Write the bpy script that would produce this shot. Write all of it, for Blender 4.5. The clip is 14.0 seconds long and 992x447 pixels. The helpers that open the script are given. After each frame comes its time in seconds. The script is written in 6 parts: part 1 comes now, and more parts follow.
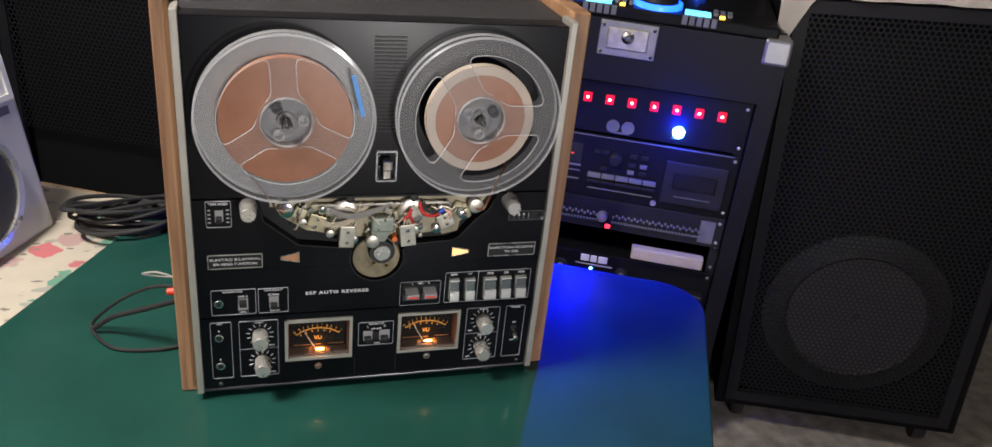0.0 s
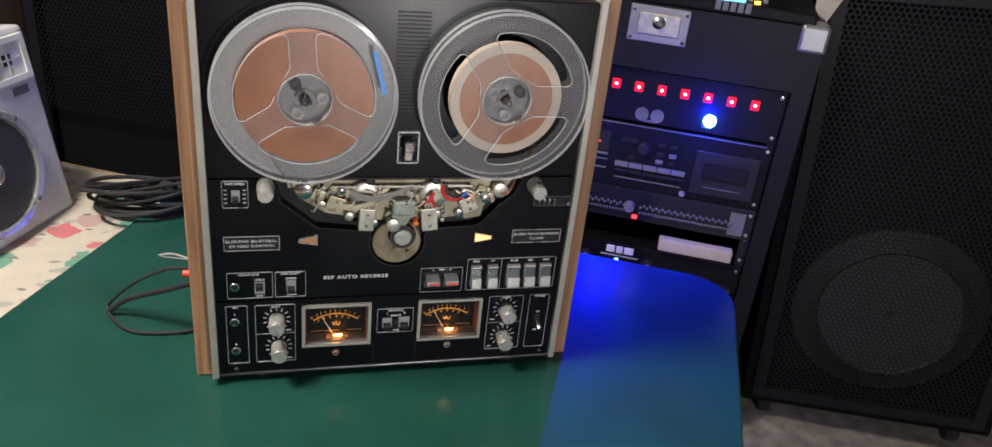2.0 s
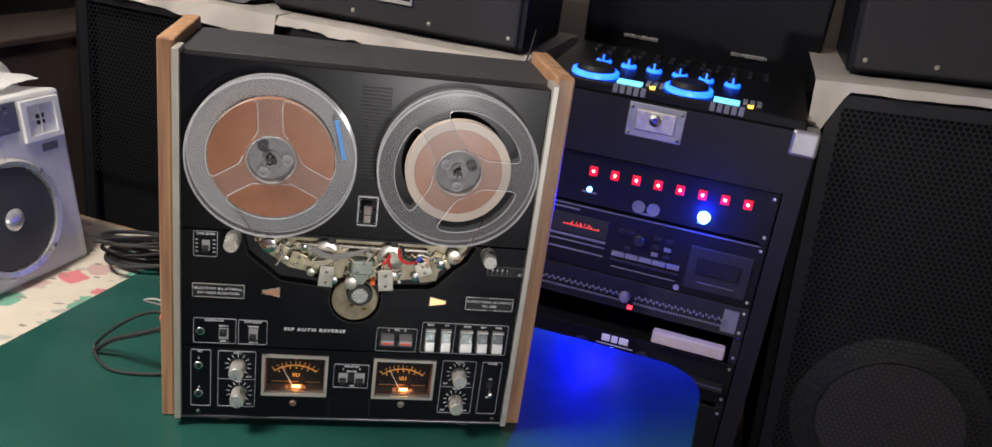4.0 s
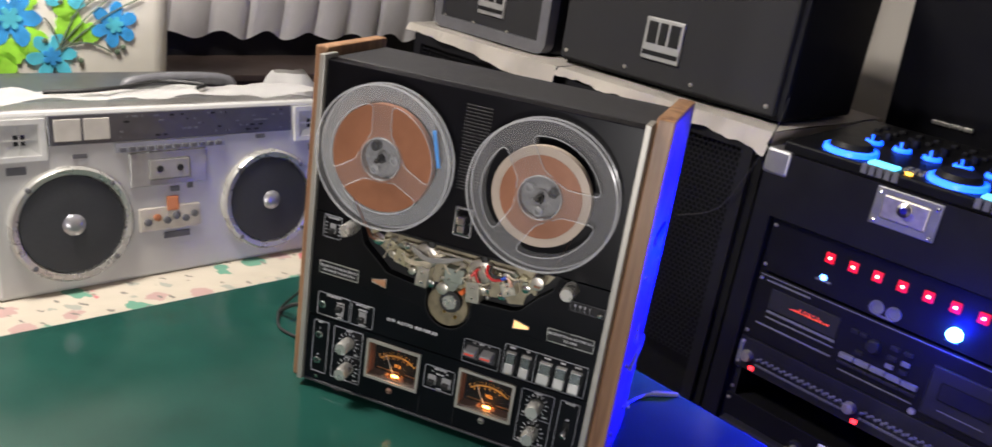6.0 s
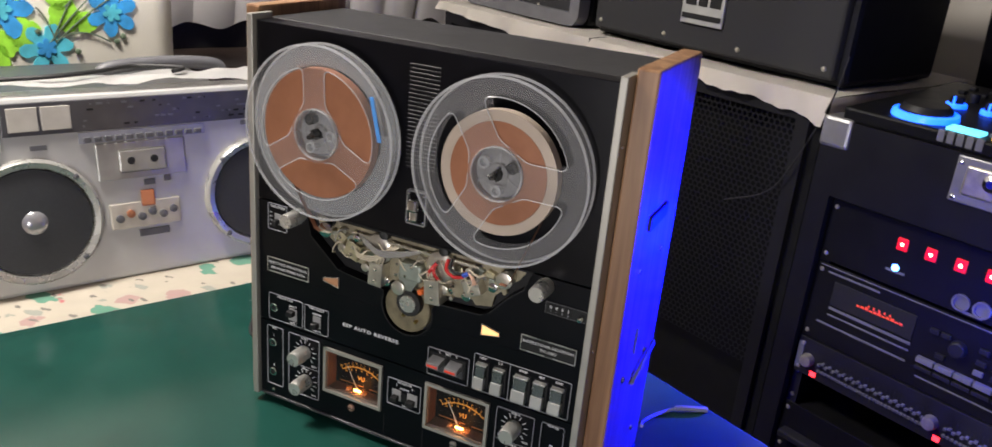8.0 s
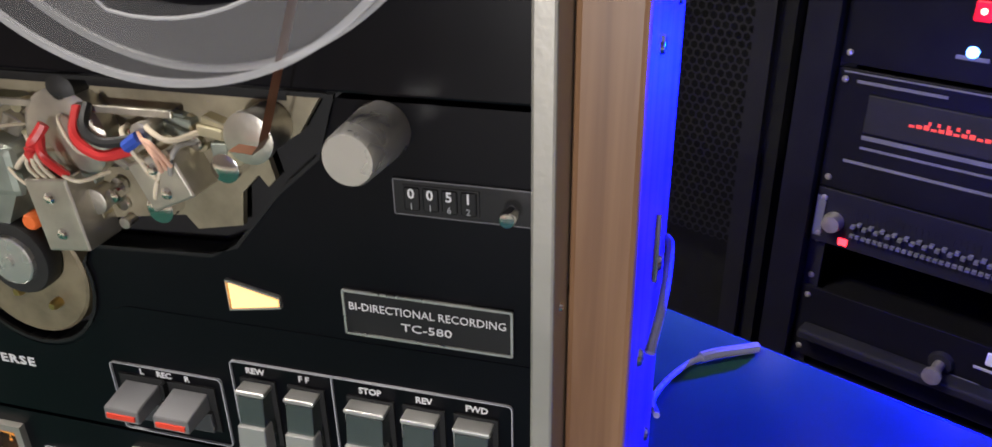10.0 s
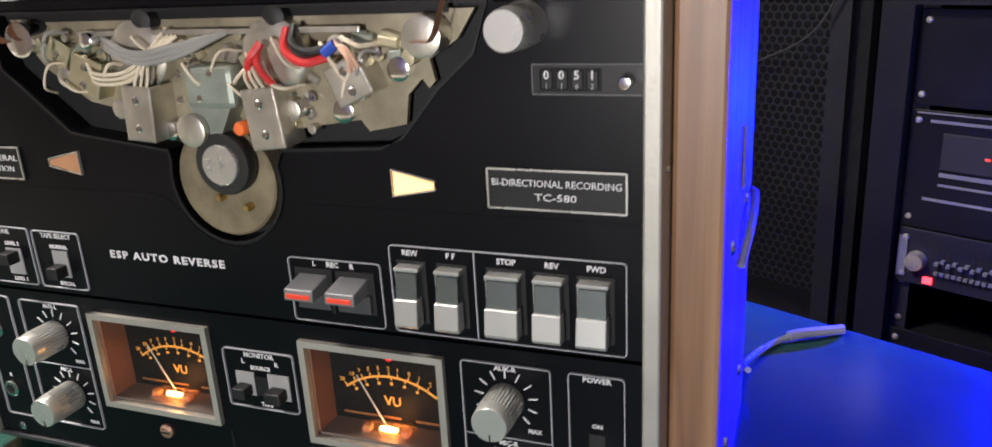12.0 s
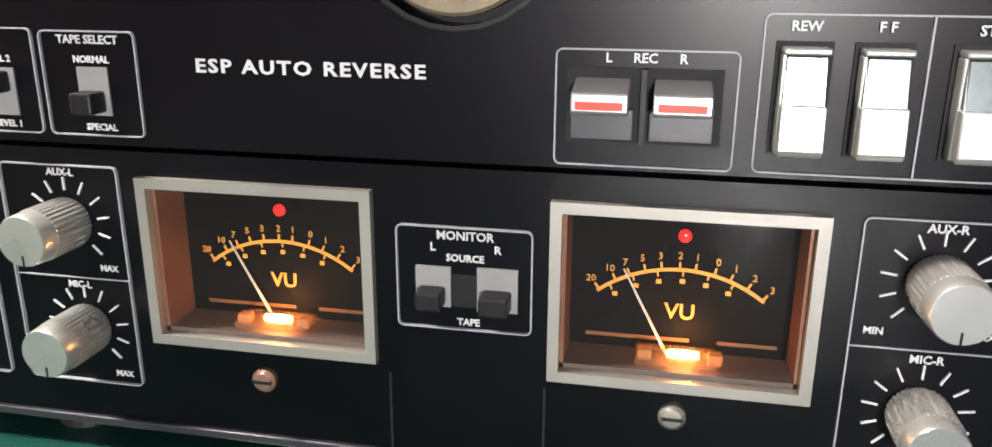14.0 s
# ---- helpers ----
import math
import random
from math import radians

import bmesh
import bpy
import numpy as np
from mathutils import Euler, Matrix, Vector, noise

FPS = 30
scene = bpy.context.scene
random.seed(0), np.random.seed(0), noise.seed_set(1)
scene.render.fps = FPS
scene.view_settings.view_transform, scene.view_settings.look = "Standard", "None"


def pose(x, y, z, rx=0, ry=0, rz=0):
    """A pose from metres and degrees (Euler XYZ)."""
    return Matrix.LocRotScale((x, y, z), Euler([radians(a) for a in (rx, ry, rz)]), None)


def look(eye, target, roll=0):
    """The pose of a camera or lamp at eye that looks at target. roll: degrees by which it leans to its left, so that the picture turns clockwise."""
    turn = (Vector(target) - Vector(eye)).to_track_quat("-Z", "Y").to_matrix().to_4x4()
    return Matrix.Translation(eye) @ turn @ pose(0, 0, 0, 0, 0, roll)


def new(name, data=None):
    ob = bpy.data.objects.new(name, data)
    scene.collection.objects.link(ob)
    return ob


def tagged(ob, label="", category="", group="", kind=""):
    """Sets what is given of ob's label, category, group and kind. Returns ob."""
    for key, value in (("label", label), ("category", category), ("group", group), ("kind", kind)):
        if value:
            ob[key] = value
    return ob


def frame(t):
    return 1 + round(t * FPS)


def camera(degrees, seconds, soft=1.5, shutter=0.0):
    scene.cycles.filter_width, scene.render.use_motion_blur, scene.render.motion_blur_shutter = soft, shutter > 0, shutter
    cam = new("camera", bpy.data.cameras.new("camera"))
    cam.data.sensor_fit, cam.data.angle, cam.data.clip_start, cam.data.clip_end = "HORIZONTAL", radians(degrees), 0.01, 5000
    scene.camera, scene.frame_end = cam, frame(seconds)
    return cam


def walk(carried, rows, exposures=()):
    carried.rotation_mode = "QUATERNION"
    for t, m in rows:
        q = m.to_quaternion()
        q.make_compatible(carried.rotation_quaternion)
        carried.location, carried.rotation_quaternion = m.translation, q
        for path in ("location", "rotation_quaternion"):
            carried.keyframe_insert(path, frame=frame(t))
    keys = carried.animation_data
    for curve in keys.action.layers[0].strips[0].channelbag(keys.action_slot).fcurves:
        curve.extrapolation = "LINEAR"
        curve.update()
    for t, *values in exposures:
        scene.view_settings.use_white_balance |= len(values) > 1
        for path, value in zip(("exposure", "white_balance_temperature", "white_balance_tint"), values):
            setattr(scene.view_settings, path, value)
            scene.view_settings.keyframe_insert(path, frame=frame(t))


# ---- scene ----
cam = camera(61.3, 14.0, shutter=0.25)
PATH = [
    (0, (-0.134, -0.833, 1.414), (0.421, 0.865, 0.514), 6.3),
    (0.5, (-0.129, -0.831, 1.408), (0.41, 0.868, 0.5), 6.0),
    (1, (-0.129, -0.828, 1.404), (0.396, 0.868, 0.483), 6.1),
    (1.5, (-0.132, -0.827, 1.405), (0.381, 0.871, 0.481), 6.2),
    (2, (-0.126, -0.808, 1.392), (0.374, 0.895, 0.47), 6.4),
    (2.5, (-0.114, -0.793, 1.404), (0.376, 0.922, 0.498), 8.3),
    (3, (-0.081, -0.801, 1.404), (0.389, 0.94, 0.541), 11.5),
    (3.2, (-0.074, -0.818, 1.409), (0.388, 0.939, 0.573), 11.1),
    (5.3, (0.191, -0.957, 1.377), (0.176, 0.946, 0.76), 5.3),
    (5.5, (0.241, -0.938, 1.385), (0.069, 0.955, 0.762), 7.5),
    (6, (0.328, -0.889, 1.394), (-0.241, 0.905, 0.715), 8.8),
    (6.5, (0.3, -0.821, 1.362), (-0.467, 0.89, 0.667), 6.1),
    (7, (0.292, -0.748, 1.362), (-0.51, 0.947, 0.668), 6.7),
    (7.5, (0.349, -0.698, 1.359), (-0.453, 0.997, 0.663), 6.9),
    (8, (0.398, -0.683, 1.338), (-0.365, 1.023, 0.626), 5.3),
    (8.5, (0.363, -0.597, 1.295), (-0.099, 1.169, 0.477), 2.1),
    (8.7, (0.303, -0.516, 1.262), (-0.064, 1.22, 0.34), -0.1),
    (10.8, (0.243, -0.186, 1.054), (-0.413, 1.52, 0.24), -4.3),
    (11, (0.255, -0.218, 1.054), (-0.418, 1.509, 0.303), -5.3),
    (11.5, (0.267, -0.279, 1.065), (-0.416, 1.473, 0.383), -2.4),
    (12, (0.254, -0.309, 1.034), (-0.432, 1.458, 0.394), -3.2),
    (12.5, (0.158, -0.299, 0.974), (-0.422, 1.534, 0.424), -2.9),
    (13, (0.089, -0.26, 0.939), (-0.412, 1.594, 0.382), -1.0),
    (13.5, (0.069, -0.244, 0.919), (-0.401, 1.613, 0.344), -1.9),
    (14, (0.058, -0.232, 0.92), (-0.315, 1.643, 0.335), 0.3),
]
EXPOSURES = [(0, -0.08), (3, -0.05), (5.5, -0.05), (8.5, -0.1), (10.8, 0.4), (12, 0.5), (13, 0.75), (14, 0.85)]
walk(cam, [(t, look(eye, target, roll)) for t, eye, target, roll in PATH], EXPOSURES)

# ---- world, lights ----
FT = pose(0, 0, 0, 0, 0, -26.2)  # the furniture's own axes, turned from the tape deck's
world = bpy.data.worlds.new("world")
scene.world = world
world.use_nodes = True
world.node_tree.nodes["Background"].inputs[0].default_value = (0.5, 0.6, 0.8, 1)
world.node_tree.nodes["Background"].inputs[1].default_value = 0.05


def lamp(name, kind, m, power, colour, size=0.1, size_y=None):
    data = bpy.data.lights.new(name, kind)
    data.energy, data.color = power, colour
    if kind == "AREA":
        data.shape, data.size, data.size_y = "RECTANGLE", size, size_y or size
    else:
        data.shadow_soft_size = size
    ob = new(name, data)
    ob.matrix_world = m
    return ob


lamp("ceiling_lamp_light", "AREA", FT @ look((-0.70, -0.50, 2.33), (-0.70, -0.50, 0.5)), 58.0, (1.0, 0.93, 0.86), 0.4, 0.4)
# Fixed lamp added out of view, for the torch carried with the camera.
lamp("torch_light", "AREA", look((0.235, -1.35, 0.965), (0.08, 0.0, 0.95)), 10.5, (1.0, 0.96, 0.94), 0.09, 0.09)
blue = lamp("blue_effect_light", "SPOT", FT @ look((0.19, 0.785, 0.866), (0.27, -0.10, 0.79)), 265.0, (0.0, 0.001, 1.0), 0.010)
blue.data.spot_size, blue.data.spot_blend = radians(78), 0.35
# Added in front of the blue lamp, to put its halo on the rack.
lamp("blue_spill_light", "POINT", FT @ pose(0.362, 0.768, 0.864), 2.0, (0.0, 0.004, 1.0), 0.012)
lamp("blue_mixer_light", "POINT", FT @ pose(0.28, 0.90, 1.20), 0.12, (0.0, 0.08, 1.0), 0.03)
for px in (-0.066, 0.068):
    lamp("meter_bulb_light", "POINT", pose(px + 0.002, 0.007, 0.8085), 0.020, (1.0, 0.42, 0.12), 0.003)

# ---- materials ----
MATS = {}


def mat(name, colour, rough=0.5, metal=0.0, vary=0.12, scale=30.0, bump=0.05, fine=400.0, emit=None, power=0.0, second=None, coat=0.0, rand=0.0, spec=0.5):
    if name in MATS:
        return MATS[name]
    m = bpy.data.materials.new(name)
    m.use_nodes = True
    n, l = m.node_tree.nodes, m.node_tree.links
    b = n["Principled BSDF"]
    b.inputs["Roughness"].default_value, b.inputs["Metallic"].default_value = rough, metal
    b.inputs["Coat Weight"].default_value = coat
    b.inputs["Specular IOR Level"].default_value = spec
    co = n.new("ShaderNodeTexCoord")
    big, small = n.new("ShaderNodeTexNoise"), n.new("ShaderNodeTexNoise")
    big.inputs["Scale"].default_value, small.inputs["Scale"].default_value = scale, fine
    big.inputs["Detail"].default_value = 4.0
    for t in (big, small):
        l.new(co.outputs["Object"], t.inputs["Vector"])
    ramp = n.new("ShaderNodeValToRGB")
    c2 = second or tuple(min(1.0, c * (1 + vary)) for c in colour)
    ramp.color_ramp.elements[0].color = (*[c * (1 - vary) for c in colour], 1)
    ramp.color_ramp.elements[1].color = (*c2, 1)
    ramp.color_ramp.elements[0].position, ramp.color_ramp.elements[1].position = 0.3, 0.7
    l.new(big.outputs["Fac"], ramp.inputs["Fac"])
    out = ramp.outputs["Color"]
    if rand:
        info, hsv = n.new("ShaderNodeObjectInfo"), n.new("ShaderNodeHueSaturation")
        mr = n.new("ShaderNodeMapRange")
        mr.inputs["To Min"].default_value, mr.inputs["To Max"].default_value = 1 - rand, 1 + rand
        l.new(info.outputs["Random"], mr.inputs["Value"])
        l.new(mr.outputs["Result"], hsv.inputs["Value"])
        l.new(out, hsv.inputs["Color"])
        out = hsv.outputs["Color"]
    l.new(out, b.inputs["Base Color"])
    rr = n.new("ShaderNodeMapRange")
    rr.inputs["To Min"].default_value, rr.inputs["To Max"].default_value = max(0.02, rough * 0.8), min(1, rough * 1.2)
    l.new(big.outputs["Fac"], rr.inputs["Value"])
    l.new(rr.outputs["Result"], b.inputs["Roughness"])
    if bump:
        bp = n.new("ShaderNodeBump")
        bp.inputs["Strength"].default_value, bp.inputs["Distance"].default_value = bump, 0.002
        l.new(small.outputs["Fac"], bp.inputs["Height"])
        l.new(bp.outputs["Normal"], b.inputs["Normal"])
    if emit:
        b.inputs["Emission Color"].default_value, b.inputs["Emission Strength"].default_value = (*emit, 1), power
    MATS[name] = m
    return m


def wood_mat(name, dark, light, rough=0.4, grain=(90.0, 90.0, 4.0)):
    m = mat(name, light, rough, bump=0.0)
    n, l = m.node_tree.nodes, m.node_tree.links
    co, mp, nz = n.new("ShaderNodeTexCoord"), n.new("ShaderNodeMapping"), n.new("ShaderNodeTexNoise")
    mp.inputs["Scale"].default_value = grain
    nz.inputs["Scale"].default_value, nz.inputs["Detail"].default_value, nz.inputs["Distortion"].default_value = 1.0, 6.0, 0.6
    l.new(co.outputs["Object"], mp.inputs["Vector"])
    l.new(mp.outputs["Vector"], nz.inputs["Vector"])
    ramp = n.new("ShaderNodeValToRGB")
    ramp.color_ramp.elements[0].color, ramp.color_ramp.elements[1].color = (*dark, 1), (*light, 1)
    ramp.color_ramp.elements[0].position, ramp.color_ramp.elements[1].position = 0.32, 0.62
    l.new(nz.outputs["Fac"], ramp.inputs["Fac"])
    l.new(ramp.outputs["Color"], n["Principled BSDF"].inputs["Base Color"])
    return m


def clear_mat(name, tint, solid, rough=0.12, opacity=0.3):
    m = bpy.data.materials.new(name)
    m.use_nodes = True
    n, l = m.node_tree.nodes, m.node_tree.links
    b = n["Principled BSDF"]
    b.inputs["Base Color"].default_value, b.inputs["Roughness"].default_value = (*solid, 1), rough
    b.inputs["Specular IOR Level"].default_value = 0.8
    tr, mx = n.new("ShaderNodeBsdfTransparent"), n.new("ShaderNodeMixShader")
    tr.inputs["Color"].default_value = (*tint, 1)
    co, nz, mr = n.new("ShaderNodeTexCoord"), n.new("ShaderNodeTexNoise"), n.new("ShaderNodeMapRange")
    nz.inputs["Scale"].default_value = 35.0
    mr.inputs["To Min"].default_value, mr.inputs["To Max"].default_value = opacity * 0.92, opacity * 1.08
    l.new(co.outputs["Object"], nz.inputs["Vector"])
    l.new(nz.outputs["Fac"], mr.inputs["Value"])
    l.new(mr.outputs["Result"], mx.inputs[0])
    l.new(tr.outputs[0], mx.inputs[1])
    l.new(b.outputs[0], mx.inputs[2])
    l.new(mx.outputs[0], n["Material Output"].inputs["Surface"])
    return m


M_PANEL = mat("black_enamel", (0.0030, 0.0030, 0.0048), 0.31, vary=0.25, scale=12, bump=0.006, fine=1500, spec=0.21)
M_TOPBLK = mat("black_vinyl", (0.022, 0.022, 0.024), 0.5, vary=0.2, bump=0.25, fine=700)
M_DARK = mat("black_plastic", (0.012, 0.012, 0.013), 0.45, bump=0.02, spec=0.3)
# Near-black for holes, wells and gaps: their shade is put into the colour.
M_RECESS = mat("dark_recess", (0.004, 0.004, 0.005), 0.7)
M_WOOD = wood_mat("walnut_veneer", (0.17, 0.083, 0.042), (0.34, 0.19, 0.10), 0.42)
M_ALU = mat("brushed_aluminium", (0.66, 0.65, 0.61), 0.28, 0.72, vary=0.06, scale=40, bump=0.008, fine=900)
M_ALU_TRIM = mat("satin_aluminium_trim", (0.40, 0.385, 0.345), 0.45, 0.55, vary=0.06, scale=25)
M_CHROME = mat("polished_metal", (0.75, 0.74, 0.72), 0.15, 1.0, vary=0.05, bump=0.0)
M_WHITE = mat("white_print", (0.72, 0.72, 0.74), 0.5, bump=0.0, vary=0.04)
M_LINE = mat("grey_print", (0.38, 0.39, 0.42), 0.5, bump=0.0, vary=0.06)
M_KEY = mat("silver_key", (0.50, 0.50, 0.48), 0.30, 0.6, vary=0.05, bump=0.01)
M_KEYDK = mat("smoked_key", (0.17, 0.195, 0.195), 0.26, 0.75, vary=0.08, bump=0.01)
M_RED = mat("red_print", (0.75, 0.06, 0.03), 0.4, bump=0.0)
M_TAPE = mat("brown_tape", (0.30, 0.125, 0.065), 0.35, vary=0.08, scale=60, bump=0.03)
M_LEADER = mat("pale_leader_tape", (0.46, 0.38, 0.31), 0.35, vary=0.08)
M_CLEAR = clear_mat("clear_plastic", (0.97, 0.97, 0.97), (0.72, 0.72, 0.74), 0.10, 0.06)
M_FROST = clear_mat("frosted_plastic", (0.93, 0.93, 0.94), (0.60, 0.62, 0.63), 0.3, 0.30)
M_CLEARED = clear_mat("clear_plastic_edge", (0.95, 0.95, 0.95), (0.85, 0.86, 0.88), 0.1, 0.30)
M_HUB = clear_mat("clear_plastic_hub", (0.90, 0.89, 0.88), (0.66, 0.66, 0.67), 0.16, 0.34)
M_BRASS = mat("zinc_passivated_steel", (0.55, 0.50, 0.34), 0.34, 0.7, vary=0.25, scale=60)
M_STEEL = mat("dull_steel", (0.57, 0.54, 0.47), 0.34, 0.82, vary=0.18, scale=80)
M_RUBBER = mat("black_rubber", (0.012, 0.012, 0.012), 0.6)
M_GREEN = mat("green_vinyl", (0.0105, 0.052, 0.041), 0.15, vary=0.15, scale=8, bump=0.05, fine=600, spec=0.4)
M_WIREW = mat("cream_wire", (0.66, 0.58, 0.44), 0.5)
M_WIRER = mat("red_wire", (0.6, 0.03, 0.03), 0.45)
M_WIREB = mat("blue_wire", (0.03, 0.08, 0.45), 0.45)
M_WIREG = mat("grey_wire", (0.3, 0.29, 0.27), 0.5)
M_ORANGE = mat("orange_felt", (0.8, 0.16, 0.03), 0.6)


# ---- mesh helpers ----
def part(name, bm, material, parent=None, label="", smooth=False):
    me = bpy.data.meshes.new(name)
    bmesh.ops.recalc_face_normals(bm, faces=bm.faces)
    bm.to_mesh(me)
    bm.free()
    for mm in (material if isinstance(material, (list, tuple)) else [material]):
        me.materials.append(mm)
    if smooth:
        me.shade_smooth()
        me.set_sharp_from_angle(angle=radians(35))
    ob = new(name, me)
    if parent:
        ob.parent = parent
    if label:
        ob["label"] = label
    return ob


def thing(name, label, category, m=None, group="", kind=""):
    ob = new(name)
    ob.matrix_world = m if m is not None else Matrix()
    return tagged(ob, label, category, group, kind)


def box(bm, x0, x1, y0, y1, z0, z1, bevel=0.0, seg=2):
    r = bmesh.ops.create_cube(bm, size=1.0)
    vs = r["verts"]
    for v in vs:
        v.co = Vector(((x0 + x1) / 2 + v.co.x * (x1 - x0), (y0 + y1) / 2 + v.co.y * (y1 - y0), (z0 + z1) / 2 + v.co.z * (z1 - z0)))
    if bevel:
        es = list({e for v in vs for e in v.link_edges})
        bmesh.ops.bevel(bm, geom=es, offset=bevel, segments=seg, profile=0.5, affect="EDGES")
    return bm


def B(*a, **k):
    return box(bmesh.new(), *a, **k)


def lathe(bm, prof, at=(0, 0, 0), axis=(0, -1, 0), seg=32, wave=None):
    """Turn a profile of (radius, height) about an axis."""
    q = Vector((0, 0, 1)).rotation_difference(Vector(axis).normalized()).to_matrix()
    rings = []
    for r, h in prof:
        ring = []
        for i in range(seg):
            a = 2 * math.pi * i / seg
            rr = r * (wave(i) if wave and r > 0 else 1)
            ring.append(bm.verts.new(Vector(at) + q @ Vector((rr * math.cos(a), rr * math.sin(a), h))))
        rings.append(ring)
    for a, b in zip(rings, rings[1:]):
        for i in range(seg):
            j = (i + 1) % seg
            bm.faces.new((a[i], a[j], b[j], b[i]))
    if prof[0] != prof[-1]:
        for (r, _), ring in ((prof[0], rings[0]), (prof[-1], rings[-1])):
            if r > 0:
                bm.faces.new(ring)
    bmesh.ops.remove_doubles(bm, verts=[v for ring in rings for v in ring], dist=1e-7)
    return bm


def prism(bm, pts, y0, y1):
    """A flat outline in x and z, given depth in y."""
    a = [bm.verts.new((x, y0, z)) for x, z in pts]
    b = [bm.verts.new((x, y1, z)) for x, z in pts]
    bm.faces.new(a)
    bm.faces.new(b[::-1])
    for i in range(len(pts)):
        j = (i + 1) % len(pts)
        bm.faces.new((a[i], b[i], b[j], a[j]))
    return bm


def tube(bm, pts, r, seg=8):
    pts = [Vector(p) for p in pts]
    rings = []
    up = Vector((0.31, 0.17, 0.93))
    for i, p in enumerate(pts):
        d = (pts[min(i + 1, len(pts) - 1)] - pts[max(i - 1, 0)]).normalized()
        s = d.cross(up).normalized()
        t = d.cross(s).normalized()
        rings.append([bm.verts.new(p + r * (math.cos(2 * math.pi * k / seg) * s + math.sin(2 * math.pi * k / seg) * t)) for k in range(seg)])
    for a, b in zip(rings, rings[1:]):
        for i in range(seg):
            j = (i + 1) % seg
            bm.faces.new((a[i], a[j], b[j], b[i]))
    bm.faces.new(rings[0])
    bm.faces.new(rings[-1])
    return bm


def spline(ctrl, n=8):
    """A smooth line through the control points."""
    P = [Vector(p) for p in ctrl]
    P = [2 * P[0] - P[1]] + P + [2 * P[-1] - P[-2]]
    out = []
    for i in range(1, len(P) - 2):
        for k in range(n):
            t = k / n
            a, b, c, d = P[i - 1:i + 3]
            out.append(0.5 * (2 * b + (c - a) * t + (2 * a - 5 * b + 4 * c - d) * t * t + (3 * b - a - 3 * c + d) * t ** 3))
    return out + [P[-2]]


def rounded(x0, x1, z0, z1, r, n=6):
    out = []
    for cx, cz, s in ((x1 - r, z1 - r, 0), (x0 + r, z1 - r, 90), (x0 + r, z0 + r, 180), (x1 - r, z0 + r, 270)):
        for k in range(n + 1):
            a = radians(s + 90 * k / n)
            out.append((cx + r * math.cos(a), cz + r * math.sin(a)))
    return out


def outline(bm, pts, w, y0, y1):
    """A closed line of width w along pts, raised from y1 to y0."""
    c = Vector((sum(p[0] for p in pts) / len(pts), sum(p[1] for p in pts) / len(pts)))
    n = len(pts)
    inner = []
    for i in range(n):
        a, b, d = Vector(pts[i - 1]), Vector(pts[i]), Vector(pts[(i + 1) % n])
        e = (d - a).normalized()
        nrm = Vector((-e.y, e.x))
        if nrm.dot(c - b) < 0:
            nrm = -nrm
        inner.append(b + nrm * w)
    o1 = [bm.verts.new((p[0], y0, p[1])) for p in pts]
    i1 = [bm.verts.new((p[0], y0, p[1])) for p in inner]
    o2 = [bm.verts.new((p[0], y1, p[1])) for p in pts]
    i2 = [bm.verts.new((p[0], y1, p[1])) for p in inner]
    for i in range(n):
        j = (i + 1) % n
        bm.faces.new((o1[i], o1[j], i1[j], i1[i]))
        bm.faces.new((o1[i], o2[i], o2[j], o1[j]))
        bm.faces.new((i1[i], i1[j], i2[j], i2[i]))
    return bm


def plate(bm, x0, x1, z0, z1, y0, y1, holes=()):
    """A plate with rectangular holes that go through it."""
    xs = sorted({x0, x1, *[h[0] for h in holes], *[h[1] for h in holes]})
    zs = sorted({z0, z1, *[h[2] for h in holes], *[h[3] for h in holes]})
    for y, flip in ((y0, False), (y1, True)):
        for xa, xb in zip(xs, xs[1:]):
            for za, zb in zip(zs, zs[1:]):
                cx, cz = (xa + xb) / 2, (za + zb) / 2
                if any(h[0] < cx < h[1] and h[2] < cz < h[3] for h in holes):
                    continue
                q = [bm.verts.new((x, y, z)) for x, z in ((xa, za), (xb, za), (xb, zb), (xa, zb))]
                bm.faces.new(q[::-1] if flip else q)
    for h in ((x0, x1, z0, z1), *holes):
        ring = [(h[0], h[2]), (h[1], h[2]), (h[1], h[3]), (h[0], h[3])]
        for i in range(4):
            a, b = ring[i], ring[(i + 1) % 4]
            bm.faces.new([bm.verts.new(v) for v in ((a[0], y0, a[1]), (b[0], y0, b[1]), (b[0], y1, b[1]), (a[0], y1, a[1]))])
    bmesh.ops.remove_doubles(bm, verts=bm.verts, dist=1e-6)
    return bm


def text(words, x, z, size, y, material, parent, m=None, width=None, align="CENTER", bold=0.0, name="lettering", spacing=1.0):
    """Letters in the built-in font, standing on the plane y, facing -y."""
    cu = bpy.data.curves.new("letters", "FONT")
    cu.body, cu.size, cu.align_x, cu.align_y, cu.extrude, cu.offset, cu.resolution_u = words, size, align, "CENTER", 0.00012, bold, 2
    cu.space_character = spacing
    tmp = new("letters", cu)
    dg = bpy.context.evaluated_depsgraph_get()
    me = bpy.data.meshes.new_from_object(tmp.evaluated_get(dg))
    bpy.data.objects.remove(tmp)
    me.materials.clear()
    me.materials.append(material)
    if width and me.vertices:
        w = max(v.co.x for v in me.vertices) - min(v.co.x for v in me.vertices)
        me.transform(Matrix.Diagonal((width / w, 1, 1, 1)))
    me.transform(pose(x, y, z, 90, 0, 0) if m is None else m @ pose(x, y, z, 90, 0, 0))
    ob = new(name, me)
    ob.parent = parent
    ob["label"] = "printed words " + words.lower()
    return ob


# ---- tape deck ----
TOP = 0.755
